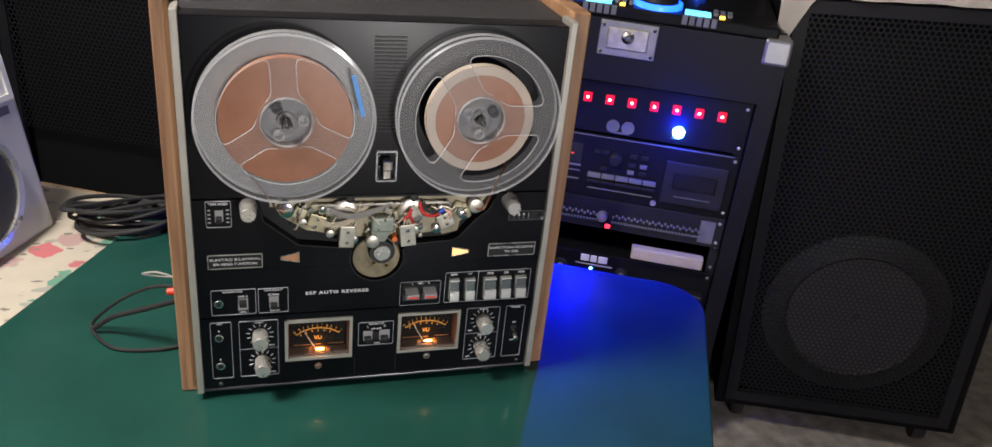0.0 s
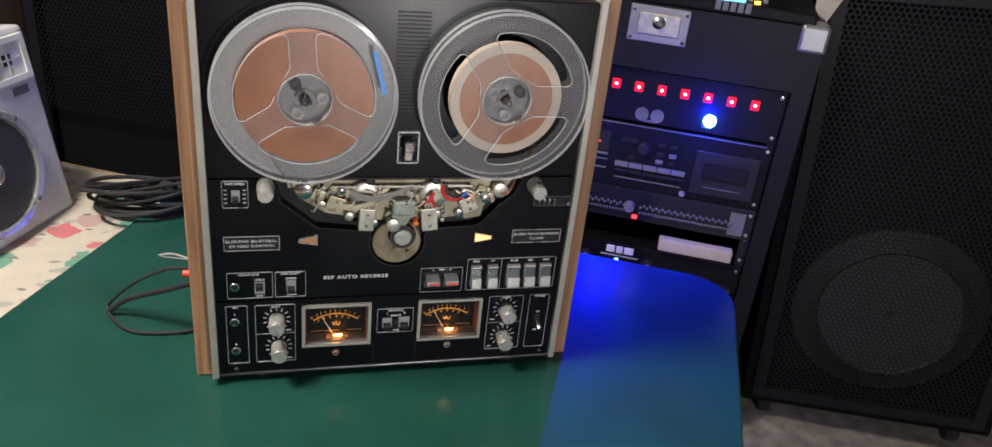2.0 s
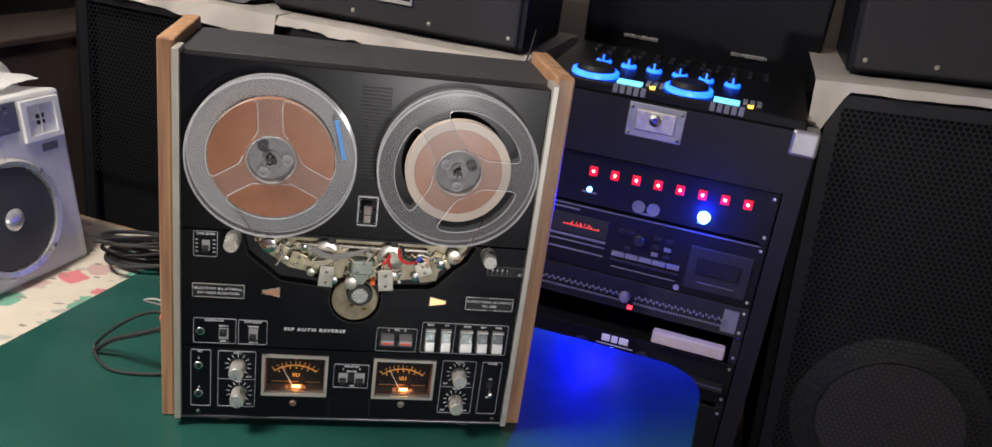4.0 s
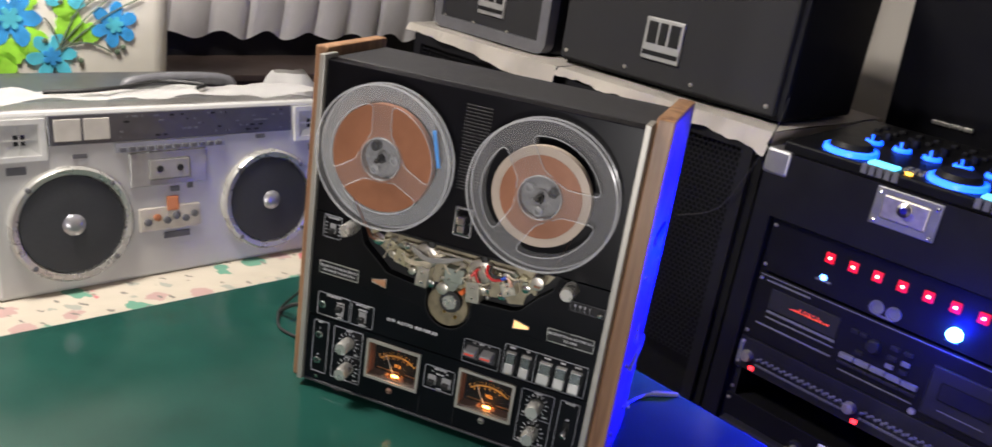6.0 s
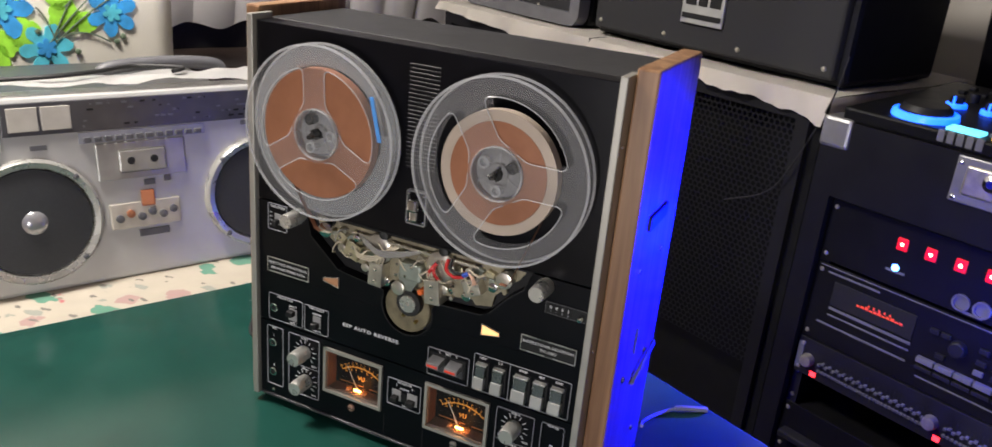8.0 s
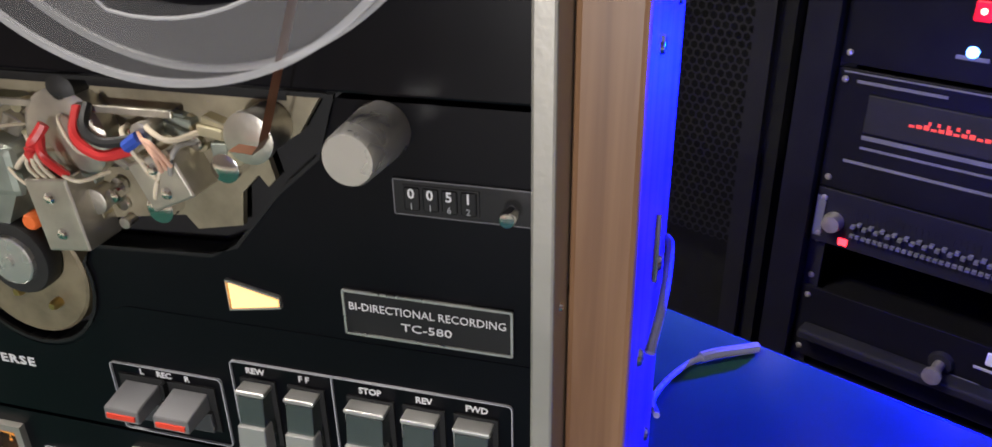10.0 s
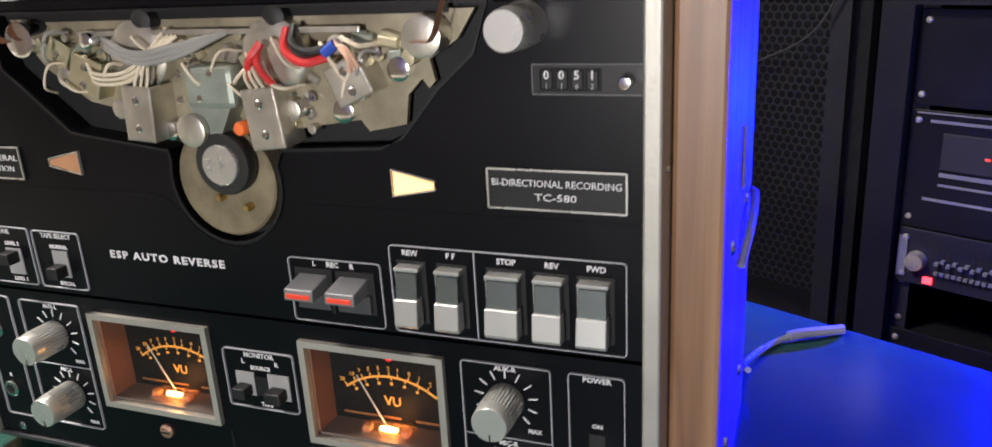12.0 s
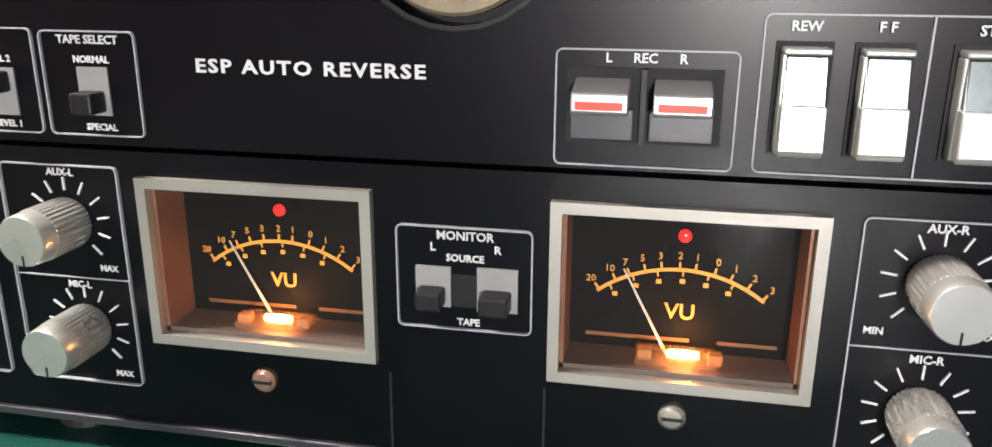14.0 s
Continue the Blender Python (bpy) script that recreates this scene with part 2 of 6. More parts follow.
deck = thing("tape_deck", "vintage black open-reel tape deck with walnut sides and lit meters", "tape deck", pose(0, 0, TOP))
DI = pose(0, 0, -TOP)


def dpart(name, bm, material, parent=deck, label="", smooth=False):
    if parent is deck:
        bm.transform(DI)
    return part(name, bm, material, parent, label, smooth)


def dtext(words, x, z, size, y=-0.0006, material=M_WHITE, **k):
    return text(words, x, z, size, y, material, deck, DI, **k)


dpart("cabinet", B(-0.2035, 0.2035, 0.024, 0.160, 0.766, 1.207, bevel=0.003), M_TOPBLK, label="black vinyl-covered cabinet")
for s in (-1, 1):
    xa, xb = sorted((s * 0.2042, s * (0.2255 if s > 0 else 0.2225)))
    dpart("side_panel", B(xa, xb, 0.014, 0.168, 0.7555, 1.2185, bevel=0.0022), M_WOOD, label="walnut-veneered side panel")
    xa, xb = sorted((s * 0.1965, s * 0.2038))
    dpart("trim", B(xa, xb, -0.006, 0.026, 0.7645, 1.2125, bevel=0.001), M_ALU_TRIM, label="satin aluminium edge trim")
for fx in (-0.15, 0.15):
    for fy in (0.02, 0.145):
        dpart("foot", lathe(bmesh.new(), [(0.0, 0), (0.012, 0), (0.011, 0.0105), (0, 0.0105)], (fx, fy, TOP), (0, 0, 1), 20), M_RUBBER, label="black rubber foot")
VUS = ((-0.1043, -0.0262), (0.0283, 0.1050))
VZ0, VZ1 = 0.7992, 0.8560
holes = [(a + 0.003, b - 0.003, VZ0 + 0.003, VZ1 - 0.003) for a, b in VUS]
dpart("upper_panel", B(-0.1962, 0.1962, 0.0, 0.026, 1.0135, 1.2065, bevel=0.001), M_PANEL, label="black enamelled upper front panel")
# outline of the opening for the heads
base = [(-0.130, 1.012), (-0.124, 0.986), (-0.088, 0.9555), (-0.030, 0.9485)]
for k in range(0, 17):
    a = radians(164 + 212 * k / 16)
    base.append((0.000 + 0.0302 * math.cos(a), 0.9345 + 0.0302 * math.sin(a)))
base += [(0.034, 0.9495), (0.084, 0.9520), (0.094, 0.9580), (0.112, 0.9790), (0.128, 0.9930), (0.136, 1.012)]
dpart("middle_panel", prism(bmesh.new(), [(0.1962, 1.012), (0.1962, 0.8655), (-0.1962, 0.8655), (-0.1962, 1.012)] + base, 0.0, 0.012), M_PANEL, label="black enamelled middle front panel")
dpart("lower_panel", plate(bmesh.new(), -0.1962, 0.1962, 0.768, 0.8638, 0.0, 0.012, holes), M_PANEL, label="black enamelled lower front panel")
dpart("bottom_rail", B(-0.1962, 0.1962, -0.002, 0.012, 0.7645, 0.7675, bevel=0.0006), mat("dark_metal_rail", (0.10, 0.10, 0.11), 0.3, 0.7))
step = [(-0.1955, 0.9255), (-0.1955, 0.8662), (0.1955, 0.8662), (0.1955, 0.9255), (0.0420, 0.9255), (0.0365, 0.9235), (0.0325, 0.9190)]
step += [(0.0330 * math.cos(radians(a)), 0.9345 + 0.0330 * math.sin(radians(a))) for a in range(-34, -150, -8)]
step += [(-0.0325, 0.9190), (-0.0365, 0.9235), (-0.0420, 0.9255)]
dpart("panel_step", prism(bmesh.new(), step, -0.0003, 0.0006), M_PANEL)
for sx in (-0.0225, 0.0275):
    dpart("panel_seam", B(sx - 0.0004, sx + 0.0004, -0.0003, 0.001, 0.768, 0.7955), M_RECESS)

# printed boxes round the controls
BOXES = dict(
    speed=(-0.183, -0.157, 0.980, 1.011), headphone=(-0.183, -0.1350, 0.8685, 0.9015), select=(-0.1325, -0.0995, 0.8685, 0.9010),
    mic=(-0.186, -0.1630, 0.781, 0.859), aux_l=(-0.155, -0.1115, 0.781, 0.8585), monitor=(-0.019, 0.0232, 0.8128, 0.8460),
    rec=(0.0285, 0.0775, 0.8668, 0.8992), keys=(0.0825, 0.1895, 0.867, 0.9092), aux_r=(0.1132, 0.1558, 0.780, 0.8565),
    power=(0.1635, 0.1885, 0.780, 0.8567))
for nm, (xa, xb, za, zb) in BOXES.items():
    dpart("printed_border", outline(bmesh.new(), rounded(xa, xb, za, zb, 0.002, 4), 0.00045, -0.0013, 0.0002), M_LINE)
for xa, xb, z in ((-0.155, -0.1115, 0.8195), (0.1132, 0.1558, 0.8185)):
    dpart("printed_line", B(xa, xb, -0.0006, 0.0002, z - 0.0002, z + 0.0002), M_LINE)
dpart("printed_line", B(0.1230, 0.1235, -0.0013, 0.0002, 0.8672, 0.9090), M_LINE)


def plaque(xa, xb, za, zb, words):
    dpart("plaque", B(xa, xb, -0.0012, 0.0002, za, zb, bevel=0.0003), M_DARK, label="small black name plaque")
    dpart("plaque_border", outline(bmesh.new(), rounded(xa, xb, za, zb, 0.0006, 2), 0.0008, -0.0018, -0.001), M_ALU)
    for i, w in enumerate(words):
        zz = zb - (zb - za) * (0.35 if i == 0 else 0.68)
        dtext(w, (xa + xb) / 2, zz, 0.0042, -0.0016, M_WHITE, width=(xb - xa) * (0.92 if i == 0 else (0.3 if len(w) < 8 else 0.8)))


plaque(0.1315, 0.190, 0.9293, 0.9467, ("BI-DIRECTIONAL RECORDING", "TC-580"))
plaque(-0.184, -0.1265, 0.929, 0.9465, ("ELECTRO BILATERAL", "SIX HEAD FUNCTION"))
dtext("ESP AUTO REVERSE", -0.0445, 0.8912, 0.0056, width=0.0715, bold=0.00016, spacing=1.2)
for w, x, z, s in (("TAPE SPEED", -0.170, 1.0075, 0.0038), ("HEADPHONE", -0.160, 0.8985, 0.0036), ("LEVEL 2", -0.1490, 0.8918, 0.003), ("LEVEL 1", -0.1480, 0.8712, 0.003),
                   ("TAPE SELECT", -0.1160, 0.8982, 0.0036), ("NORMAL", -0.1155, 0.8922, 0.003), ("SPECIAL", -0.1145, 0.8712, 0.003),
                   ("MIC", -0.1755, 0.8565, 0.0034), ("L", -0.1765, 0.8475, 0.0034), ("R", -0.1765, 0.8075, 0.0034),
                   ("AUX-L", -0.1325, 0.8558, 0.0034), ("MIC-L", -0.1310, 0.8170, 0.0034), ("MAX", -0.1190, 0.8235, 0.003), ("MAX", -0.1185, 0.7850, 0.003),
                   ("MONITOR", 0.0025, 0.8430, 0.0038), ("L", -0.0075, 0.8392, 0.0036), ("R", 0.0125, 0.8392, 0.0036), ("SOURCE", 0.0025, 0.8360, 0.0031), ("TAPE", 0.0035, 0.8153, 0.0031),
                   ("L", 0.0430, 0.8968, 0.0036), ("REC", 0.0528, 0.8968, 0.0036), ("R", 0.0628, 0.8968, 0.0036),
                   ("REW", 0.0930, 0.9060, 0.0036), ("F F", 0.1125, 0.9060, 0.0036), ("STOP", 0.1380, 0.9055, 0.0036), ("REV", 0.1580, 0.9055, 0.0036), ("FWD", 0.1770, 0.9055, 0.0036),
                   ("AUX-R", 0.1345, 0.8540, 0.0034), ("MIC-R", 0.1345, 0.8158, 0.0034), ("MIN", 0.1195, 0.8235, 0.003), ("MAX", 0.1475, 0.8240, 0.003), ("MIN", 0.1195, 0.7840, 0.003), ("MAX", 0.1475, 0.7840, 0.003),
                   ("POWER", 0.1762, 0.8540, 0.0036), ("ON", 0.1762, 0.8315, 0.003), ("OFF", 0.1755, 0.8050, 0.003)):
    dtext(w, x, z, s, -0.0014 if (0.03 < x and 0.864 < z < 0.92) else -0.0006, bold=0.00008)


# piano keys
def wedge(bm, xa, xb, prof):
    """A profile in y and z, drawn out along x."""
    a = [bm.verts.new((xa, y, z)) for y, z in prof]
    b = [bm.verts.new((xb, y, z)) for y, z in prof]
    bm.faces.new(a)
    bm.faces.new(b[::-1])
    for i in range(len(prof)):
        j = (i + 1) % len(prof)
        bm.faces.new((a[i], b[i], b[j], a[j]))
    bmesh.ops.bevel(bm, geom=bm.edges[:], offset=0.0004, segments=1, affect="EDGES")
    return bm


def key(xa, xb):
    z = lambda h: h - TOP
    k = dpart("key", wedge(bmesh.new(), xa + 0.0008, xb - 0.0008, [(-0.001, 0.8760), (-0.0085, 0.8760), (-0.0085, 0.8860), (-0.0072, 0.8990), (-0.001, 0.8990)]), M_KEYDK, label="smoked grey transport key")
    part("key_lip", wedge(bmesh.new(), xa + 0.0003, xb - 0.0003, [(-0.004, z(0.8735)), (-0.0100, z(0.8735)), (-0.0112, z(0.8750)), (-0.0098, z(0.8868)), (-0.004, z(0.8868))]), M_KEY, k, "silver key lip")
    part("key_top", B(xa, xb, -0.0075, -0.001, z(0.8992), z(0.9010), bevel=0.0006), M_KEY, k)
    part("key_side", B(xa, xa + 0.0011, -0.0062, -0.001, z(0.8735), z(0.8992), bevel=0.0003, seg=1), M_KEY, k)
    return k


for n, (xa, xb) in enumerate(((0.0872, 0.0990), (0.1065, 0.1185), (0.1298, 0.1452), (0.1510, 0.1640), (0.1698, 0.1832))):
    dpart("key_well", B(xa - 0.0012, xb + 0.0012, -0.0012, 0.0002, 0.8725, 0.9022), M_RECESS)
    k = key(xa, xb)
    cx = (xa + xb) / 2
    marks = bmesh.new()
    if n == 2:
        box(marks, cx - 0.0012, cx + 0.0012, -0.0062, -0.004, 0.8945 - TOP, 0.8968 - TOP)
    else:
        for d in ((-0.0016, 0.0016) if n < 2 else (0,)):
            s = -1 if n in (0, 3) else 1
            prism(marks, [(cx + d - s * 0.0015, 0.8945 - TOP), (cx + d + s * 0.0015, 0.8955 - TOP), (cx + d - s * 0.0015, 0.8965 - TOP)], -0.0062, -0.004)
    part("key_mark", marks, M_DARK, k)
dpart("key_well", B(0.0318, 0.0737, -0.0012, 0.0002, 0.8735, 0.8942), M_RECESS)
dpart("key_well_bar", B(0.0520, 0.0535, -0.004, 0.0, 0.8735, 0.8942), M_DARK)
M_RECCAP = mat("grey_metal_key", (0.30, 0.30, 0.31), 0.32, 0.6, vary=0.05, bump=0.01)
M_RECBODY = mat("dark_grey_key", (0.05, 0.05, 0.056), 0.35, bump=0.01)
for xa in (0.0343, 0.0556):
    xb = xa + 0.0150
    k = dpart("record_key", wedge(bmesh.new(), xa, xb, [(-0.001, 0.8838), (-0.0150, 0.8833), (-0.0155, 0.8840), (-0.0150, 0.8890), (-0.001, 0.8915)]), M_RECCAP, label="grey record key with a red stripe")
    part("red_stripe", B(xa + 0.0014, xb - 0.0014, -0.0159, -0.0146, 0.8848 - TOP, 0.8868 - TOP), M_RED, k, "red stripe")
    part("key_body", B(xa - 0.0012, xb + 0.0012, -0.0035, -0.001, 0.8745 - TOP, 0.8835 - TOP, bevel=0.0005), M_RECBODY, k, "dark grey key body")


# knobs
def knob(x, z, r=0.0088, depth=0.0225, ticks=True):
    for i in range(11 if ticks else 0):
        b = bmesh.new()
        a = radians(225 - 27 * i)
        wd = 0.00028
        c, s = math.cos(a), math.sin(a)
        prism(b, [(x + c * ra - s * w, z + s * ra + c * w) for ra, w in ((0.0108, -wd), (0.0152, -wd), (0.0152, wd), (0.0108, wd))], -0.0006, 0.0002)
        dpart("scale_tick", b, M_WHITE)
    b = bmesh.new()
    lathe(b, [(r * 0.98, 0.0005), (r * 1.0, 0.002), (r * 1.0, depth * 0.72)], (x, 0, z), seg=72, wave=lambda i: 1.0 if i % 2 else 0.955)
    k = dpart("knob", b, M_ALU, label="knurled aluminium knob", smooth=False)
    b = bmesh.new()
    lathe(b, [(r * 0.97, depth * 0.72), (r * 0.95, depth * 0.96), (r * 0.9, depth), (0.0, depth)], (x, 0, z - TOP), seg=48)
    part("knob_cap", b, M_ALU, k, "spun aluminium cap", True)
    part("pointer", B(x - 0.0003, x + 0.0003, -depth - 0.0002, -depth + 0.0004, z - 0.008 - TOP, z - 0.0045 - TOP), M_DARK, k)
    return k


for x, z in ((-0.1318, 0.8390), (-0.1300, 0.8015), (0.1343, 0.8385), (0.1343, 0.7990)):
    knob(x, z)


# jacks, switches, screws
def jack(x, z):
    b = bmesh.new()
    lathe(b, [(0.0052, 0.0), (0.0052, 0.002), (0.0046, 0.0028), (0.0032, 0.0028), (0.003, 0.0006), (0, 0.0006)], (x, 0, z), seg=28)
    j = dpart("jack", b, M_CHROME, label="chrome jack socket", smooth=True)
    part("socket", lathe(bmesh.new(), [(0.0028, 0.0009), (0, 0.001)], (x, 0, z - TOP), seg=20), M_RECESS, j)


for x, z in ((-0.175, 0.884), (-0.1770, 0.838), (-0.1770, 0.799)):
    jack(x, z)


def screw(x, z, r=0.0026, material=M_CHROME, parent=deck, y=0.0):
    b = lathe(bmesh.new(), [(r, 0), (r, r * 0.4), (r * 0.7, r * 0.7), (0, r * 0.75)], (x, y, z), seg=18)
    s = dpart("screw", b, material, smooth=True)
    part("slot", B(x - r * 0.75, x + r * 0.75, y - r * 0.82, y - r * 0.5, z - r * 0.12 - TOP, z + r * 0.12 - TOP), M_DARK, s)


screw(-0.1775, 0.773)
screw(0.1855, 0.772)
screw(-0.0660, 0.7885, 0.0042, mat("copper_screw", (0.55, 0.32, 0.24), 0.35, 0.8))
screw(0.0665, 0.7905, 0.0042, M_STEEL)


def slide(x, z, w, h, lever_up=False):
    dpart("switch_well", B(x - w / 2, x + w / 2, -0.0009, 0.0002, z - h / 2, z + h / 2), mat("grey_switch_plate", (0.28, 0.28, 0.28), 0.5))
    zc = z + (h * 0.22 if lever_up else -h * 0.2)
    b = bmesh.new()
    box(b, x - w * 0.36, x + w * 0.36, -0.0085, -0.0008, zc - h * 0.22, zc + h * 0.22, bevel=0.0008)
    dpart("switch_lever", b, M_DARK, label="black slide switch lever")


slide(-0.149, 0.8815, 0.0110, 0.0150, True)
slide(-0.1155, 0.8825, 0.0105, 0.0150)
slide(-0.0075, 0.8265, 0.0110, 0.0130)
slide(0.0125, 0.8265, 0.0125, 0.0140)
dpart("switch_bridge", B(-0.0015, 0.0060, -0.001, 0.0002, 0.8205, 0.831), M_DARK)
slide(-0.1695, 0.9935, 0.0085, 0.013)
for i in range(4):
    for sx in (-0.1795, -0.1608):
        dpart("speed_mark", B(sx - 0.0015, sx + 0.0015, -0.0006, 0.0002, 0.9995 - i * 0.0048, 1.0008 - i * 0.0048), M_LINE)
# power toggle
b = bmesh.new()
box(b, 0.1725, 0.1795, -0.0008, 0.0002, 0.8105, 0.8275)
dpart("toggle_well", b, M_RECESS)
b = lathe(bmesh.new(), [(0.0022, 0), (0.0026, 0.006), (0.0032, 0.014), (0.0026, 0.0165), (0, 0.017)], (0.1760, 0.001, 0.8205), (0.0, -0.93, -0.36), 20)
dpart("power_toggle", b, M_CHROME, label="chrome power toggle", smooth=True)

# VU meters
M_DIAL = mat("black_dial", (0.005, 0.004, 0.004), 0.6, spec=0.08, vary=0.1, bump=0.0)
M_COPPER = mat("copper_reflector", (0.36, 0.17, 0.11), 0.35, 0.5, vary=0.2, scale=50)
# Orange print; its emission stands in for bulb light coming through.
M_SCALE = mat("glowing_scale_print", (0.85, 0.42, 0.07), 0.5, bump=0.0, emit=(1.0, 0.40, 0.06), power=0.2)
M_BULB = mat("lit_bulb", (1, 0.6, 0.3), 0.4, bump=0.0, emit=(1.0, 0.45, 0.12), power=15)
M_AMBER = clear_mat("amber_glint", (1.0, 0.80, 0.60), (0.85, 0.45, 0.20), 0.12, 0.5)
M_REDLAMP = mat("red_lamp", (0.7, 0.02, 0.02), 0.25, bump=0.0, emit=(1, 0.02, 0.02), power=0.9)
M_NEEDLE = mat("white_needle", (0.8, 0.77, 0.7), 0.4, bump=0.0)
M_PANE = clear_mat("meter_window", (0.97, 0.97, 0.97), (0.08, 0.08, 0.08), 0.05, 0.06)
for xa, xb in VUS:
    c = (xa + xb) / 2
    yd = 0.0165
    meter = dpart("level_meter", plate(bmesh.new(), xa, xb, VZ0, VZ1, -0.0030, 0.0006, [(xa + 0.0034, xb - 0.0034, VZ0 + 0.0034, VZ1 - 0.0034)]), M_ALU_TRIM, label="aluminium-framed level meter lit from below")
    mp = lambda nm, bb, mm, lb="": (bb.transform(DI), part(nm, bb, mm, meter, lb))[1]
    h0, h1, g0, g1 = xa + 0.0034, xb - 0.0034, VZ0 + 0.0034, VZ1 - 0.0034
    mp("dial", B(h0, h1, yd, yd + 0.001, g0, g1), M_DIAL, "black meter dial")
    for s in (h0, h1 - 0.0012):
        mp("reflector", B(s, s + 0.0012, 0.0008, yd, g0, g1), M_COPPER, "copper-coloured inner wall")
    mp("ceiling_wall", B(h0, h1, 0.0008, yd, g1 - 0.0012, g1), M_DIAL)
    b = bmesh.new()
    prism(b, [(h0, g0), (h1, g0), (h1, g0 + 0.0015), (h0, g0 + 0.0015)], 0.0008, yd)
    mp("sill", b, mat("grey_meter_sill", (0.16, 0.12, 0.10), 0.45), "grey sill")
    # scale arc and marks
    ys, zc, R = yd - 0.0004, 0.7905, 0.0405
    ang = [radians(128 - 76 * i / 40) for i in range(41)]
    P2 = lambda r, a: (c + r * math.cos(a), zc + r * math.sin(a))
    b = bmesh.new()
    for a0, a1 in zip(ang, ang[1:]):
        prism(b, [P2(R, a0), P2(R, a1), P2(R + 0.0011, a1), P2(R + 0.0011, a0)], ys - 0.0003, ys)
    mp("scale_arc", b, M_SCALE, "orange scale arc")
    b = bmesh.new()
    for i, lab in enumerate(("20", "10", "7", "5", "3", "2", "1", "0", "1", "2", "3")):
        a = radians((127, 118.5, 112, 105, 98, 90.5, 84, 76, 69, 61, 53)[i])
        d = 0.0006 / R
        prism(b, [P2(R, a + d / 2), P2(R, a - d / 2), P2(R + 0.003, a - d / 2), P2(R + 0.003, a + d / 2)], ys - 0.0003, ys)
        px, pz = P2(R + 0.005, a)
        o = text(lab, px, pz, 0.0032, ys - 0.0002, M_SCALE, meter, DI)
    for i in range(6):
        a = radians(122 - 11 * i)
        d = 0.0005 / R
        prism(b, [P2(R - 0.0015, a + d / 2), P2(R - 0.0015, a - d / 2), P2(R, a - d / 2), P2(R, a + d / 2)], ys - 0.0003, ys)
        px, pz = P2(R - 0.0032, a)
        box(b, px - 0.0008, px + 0.0008, ys - 0.0002, ys, pz - 0.0007, pz + 0.0007)
    mp("scale_marks", b, M_SCALE)
    text("VU", c + 0.0005, 0.8175, 0.0072, ys - 0.0002, M_SCALE, meter, DI, bold=0.0001)
    b = bmesh.new()
    box(b, c - 0.0285, c + 0.004, ys - 0.0002, ys, 0.8075, 0.8087)
    box(b, c + 0.0125, c + 0.0305, ys - 0.0002, ys, 0.8075, 0.8087)
    mp("maker_line", b, mat("dim_orange_print", (0.25, 0.11, 0.03), 0.5, bump=0.0), "unreadable orange print")
    # needle, bulbs
    b = bmesh.new()
    p0, p1 = Vector((c - 0.0030, 0, 0.8045)), Vector((c - 0.0172, 0, 0.8315))
    d = (p1 - p0).normalized()
    nn = Vector((d.z, 0, -d.x)) * 0.00045
    prism(b, [(q.x, q.z) for q in (p0 - nn, p0 + nn, p1 + nn * 0.5, p1 - nn * 0.5)], ys - 0.003, ys - 0.0026)
    mp("needle", b, M_NEEDLE, "white needle")
    b = bmesh.new()
    box(b, c - 0.0125, c + 0.0125, 0.003, yd - 0.001, VZ0 + 0.0052, VZ0 + 0.0075, bevel=0.0008)
    mp("lamp_holder", b, clear_mat("lamp_cover", (1, 0.85, 0.7), (0.6, 0.4, 0.25), 0.15, 0.22), "clear amber lamp cover")
    b = lathe(bmesh.new(), [(0, -0.005), (0.0012, -0.0045), (0.0015, 0), (0.0012, 0.0045), (0, 0.005)], (c + 0.002, 0.0065, VZ0 + 0.0085), (1, 0, 0), 12)
    mp("bulb", b, M_BULB, "glowing orange bulb")
    # Blocks added for the bulb's glints at both ends of the cover.
    for e in (-0.0105, 0.0105):
        mp("end_block", B(c + 0.001 + e - 0.0022, c + 0.001 + e + 0.0022, 0.004, 0.0085, VZ0 + 0.0064, VZ0 + 0.0098, bevel=0.0007), M_AMBER, "amber block standing in for a bulb glint")
    b = lathe(bmesh.new(), [(0.002, 0), (0.002, 0.0008), (0.001, 0.0014), (0, 0.0016)], (c + 0.0005, yd - 0.0002, 0.8425), (0, -1, 0), 16)
    mp("peak_lamp", b, M_REDLAMP, "red peak lamp")
    g = mp("window", B(h0, h1, -0.0012, -0.0006, g0, g1), M_PANE, "clear meter window")
    g.visible_shadow = False

# direction arrows
M_ARR_ON = mat("lit_arrow", (1, 0.7, 0.4), 0.4, bump=0.0, emit=(1.0, 0.45, 0.12), power=1.3)
M_ARR_OFF = mat("unlit_arrow", (0.5, 0.25, 0.13), 0.4, bump=0.0)
dpart("direction_lamp", prism(bmesh.new(), [(0.0885, 0.9325), (0.0885, 0.9430), (0.1070, 0.9385), (0.1070, 0.9360)], -0.0014, 0.0002), M_ARR_ON, label="lit amber direction arrow")
dpart("direction_lamp", prism(bmesh.new(), [(-0.0875, 0.9340), (-0.0875, 0.9450), (-0.1065, 0.9405), (-0.1065, 0.9380)], -0.0014, 0.0002), M_ARR_OFF, label="unlit direction arrow")
for s, cx in ((1, 0.0977), (-1, -0.0970)):
    dpart("arrow_border", outline(bmesh.new(), [(cx - s * 0.0102, 0.9315 + (0.0018 if s < 0 else 0)), (cx - s * 0.0102, 0.9440 + (0.0018 if s < 0 else 0)), (cx + s * 0.0102, 0.9397 + (0.0018 if s < 0 else 0)), (cx + s * 0.0102, 0.9352 + (0.0018 if s < 0 else 0))], 0.0008, -0.0016, 0.0002), M_ALU)

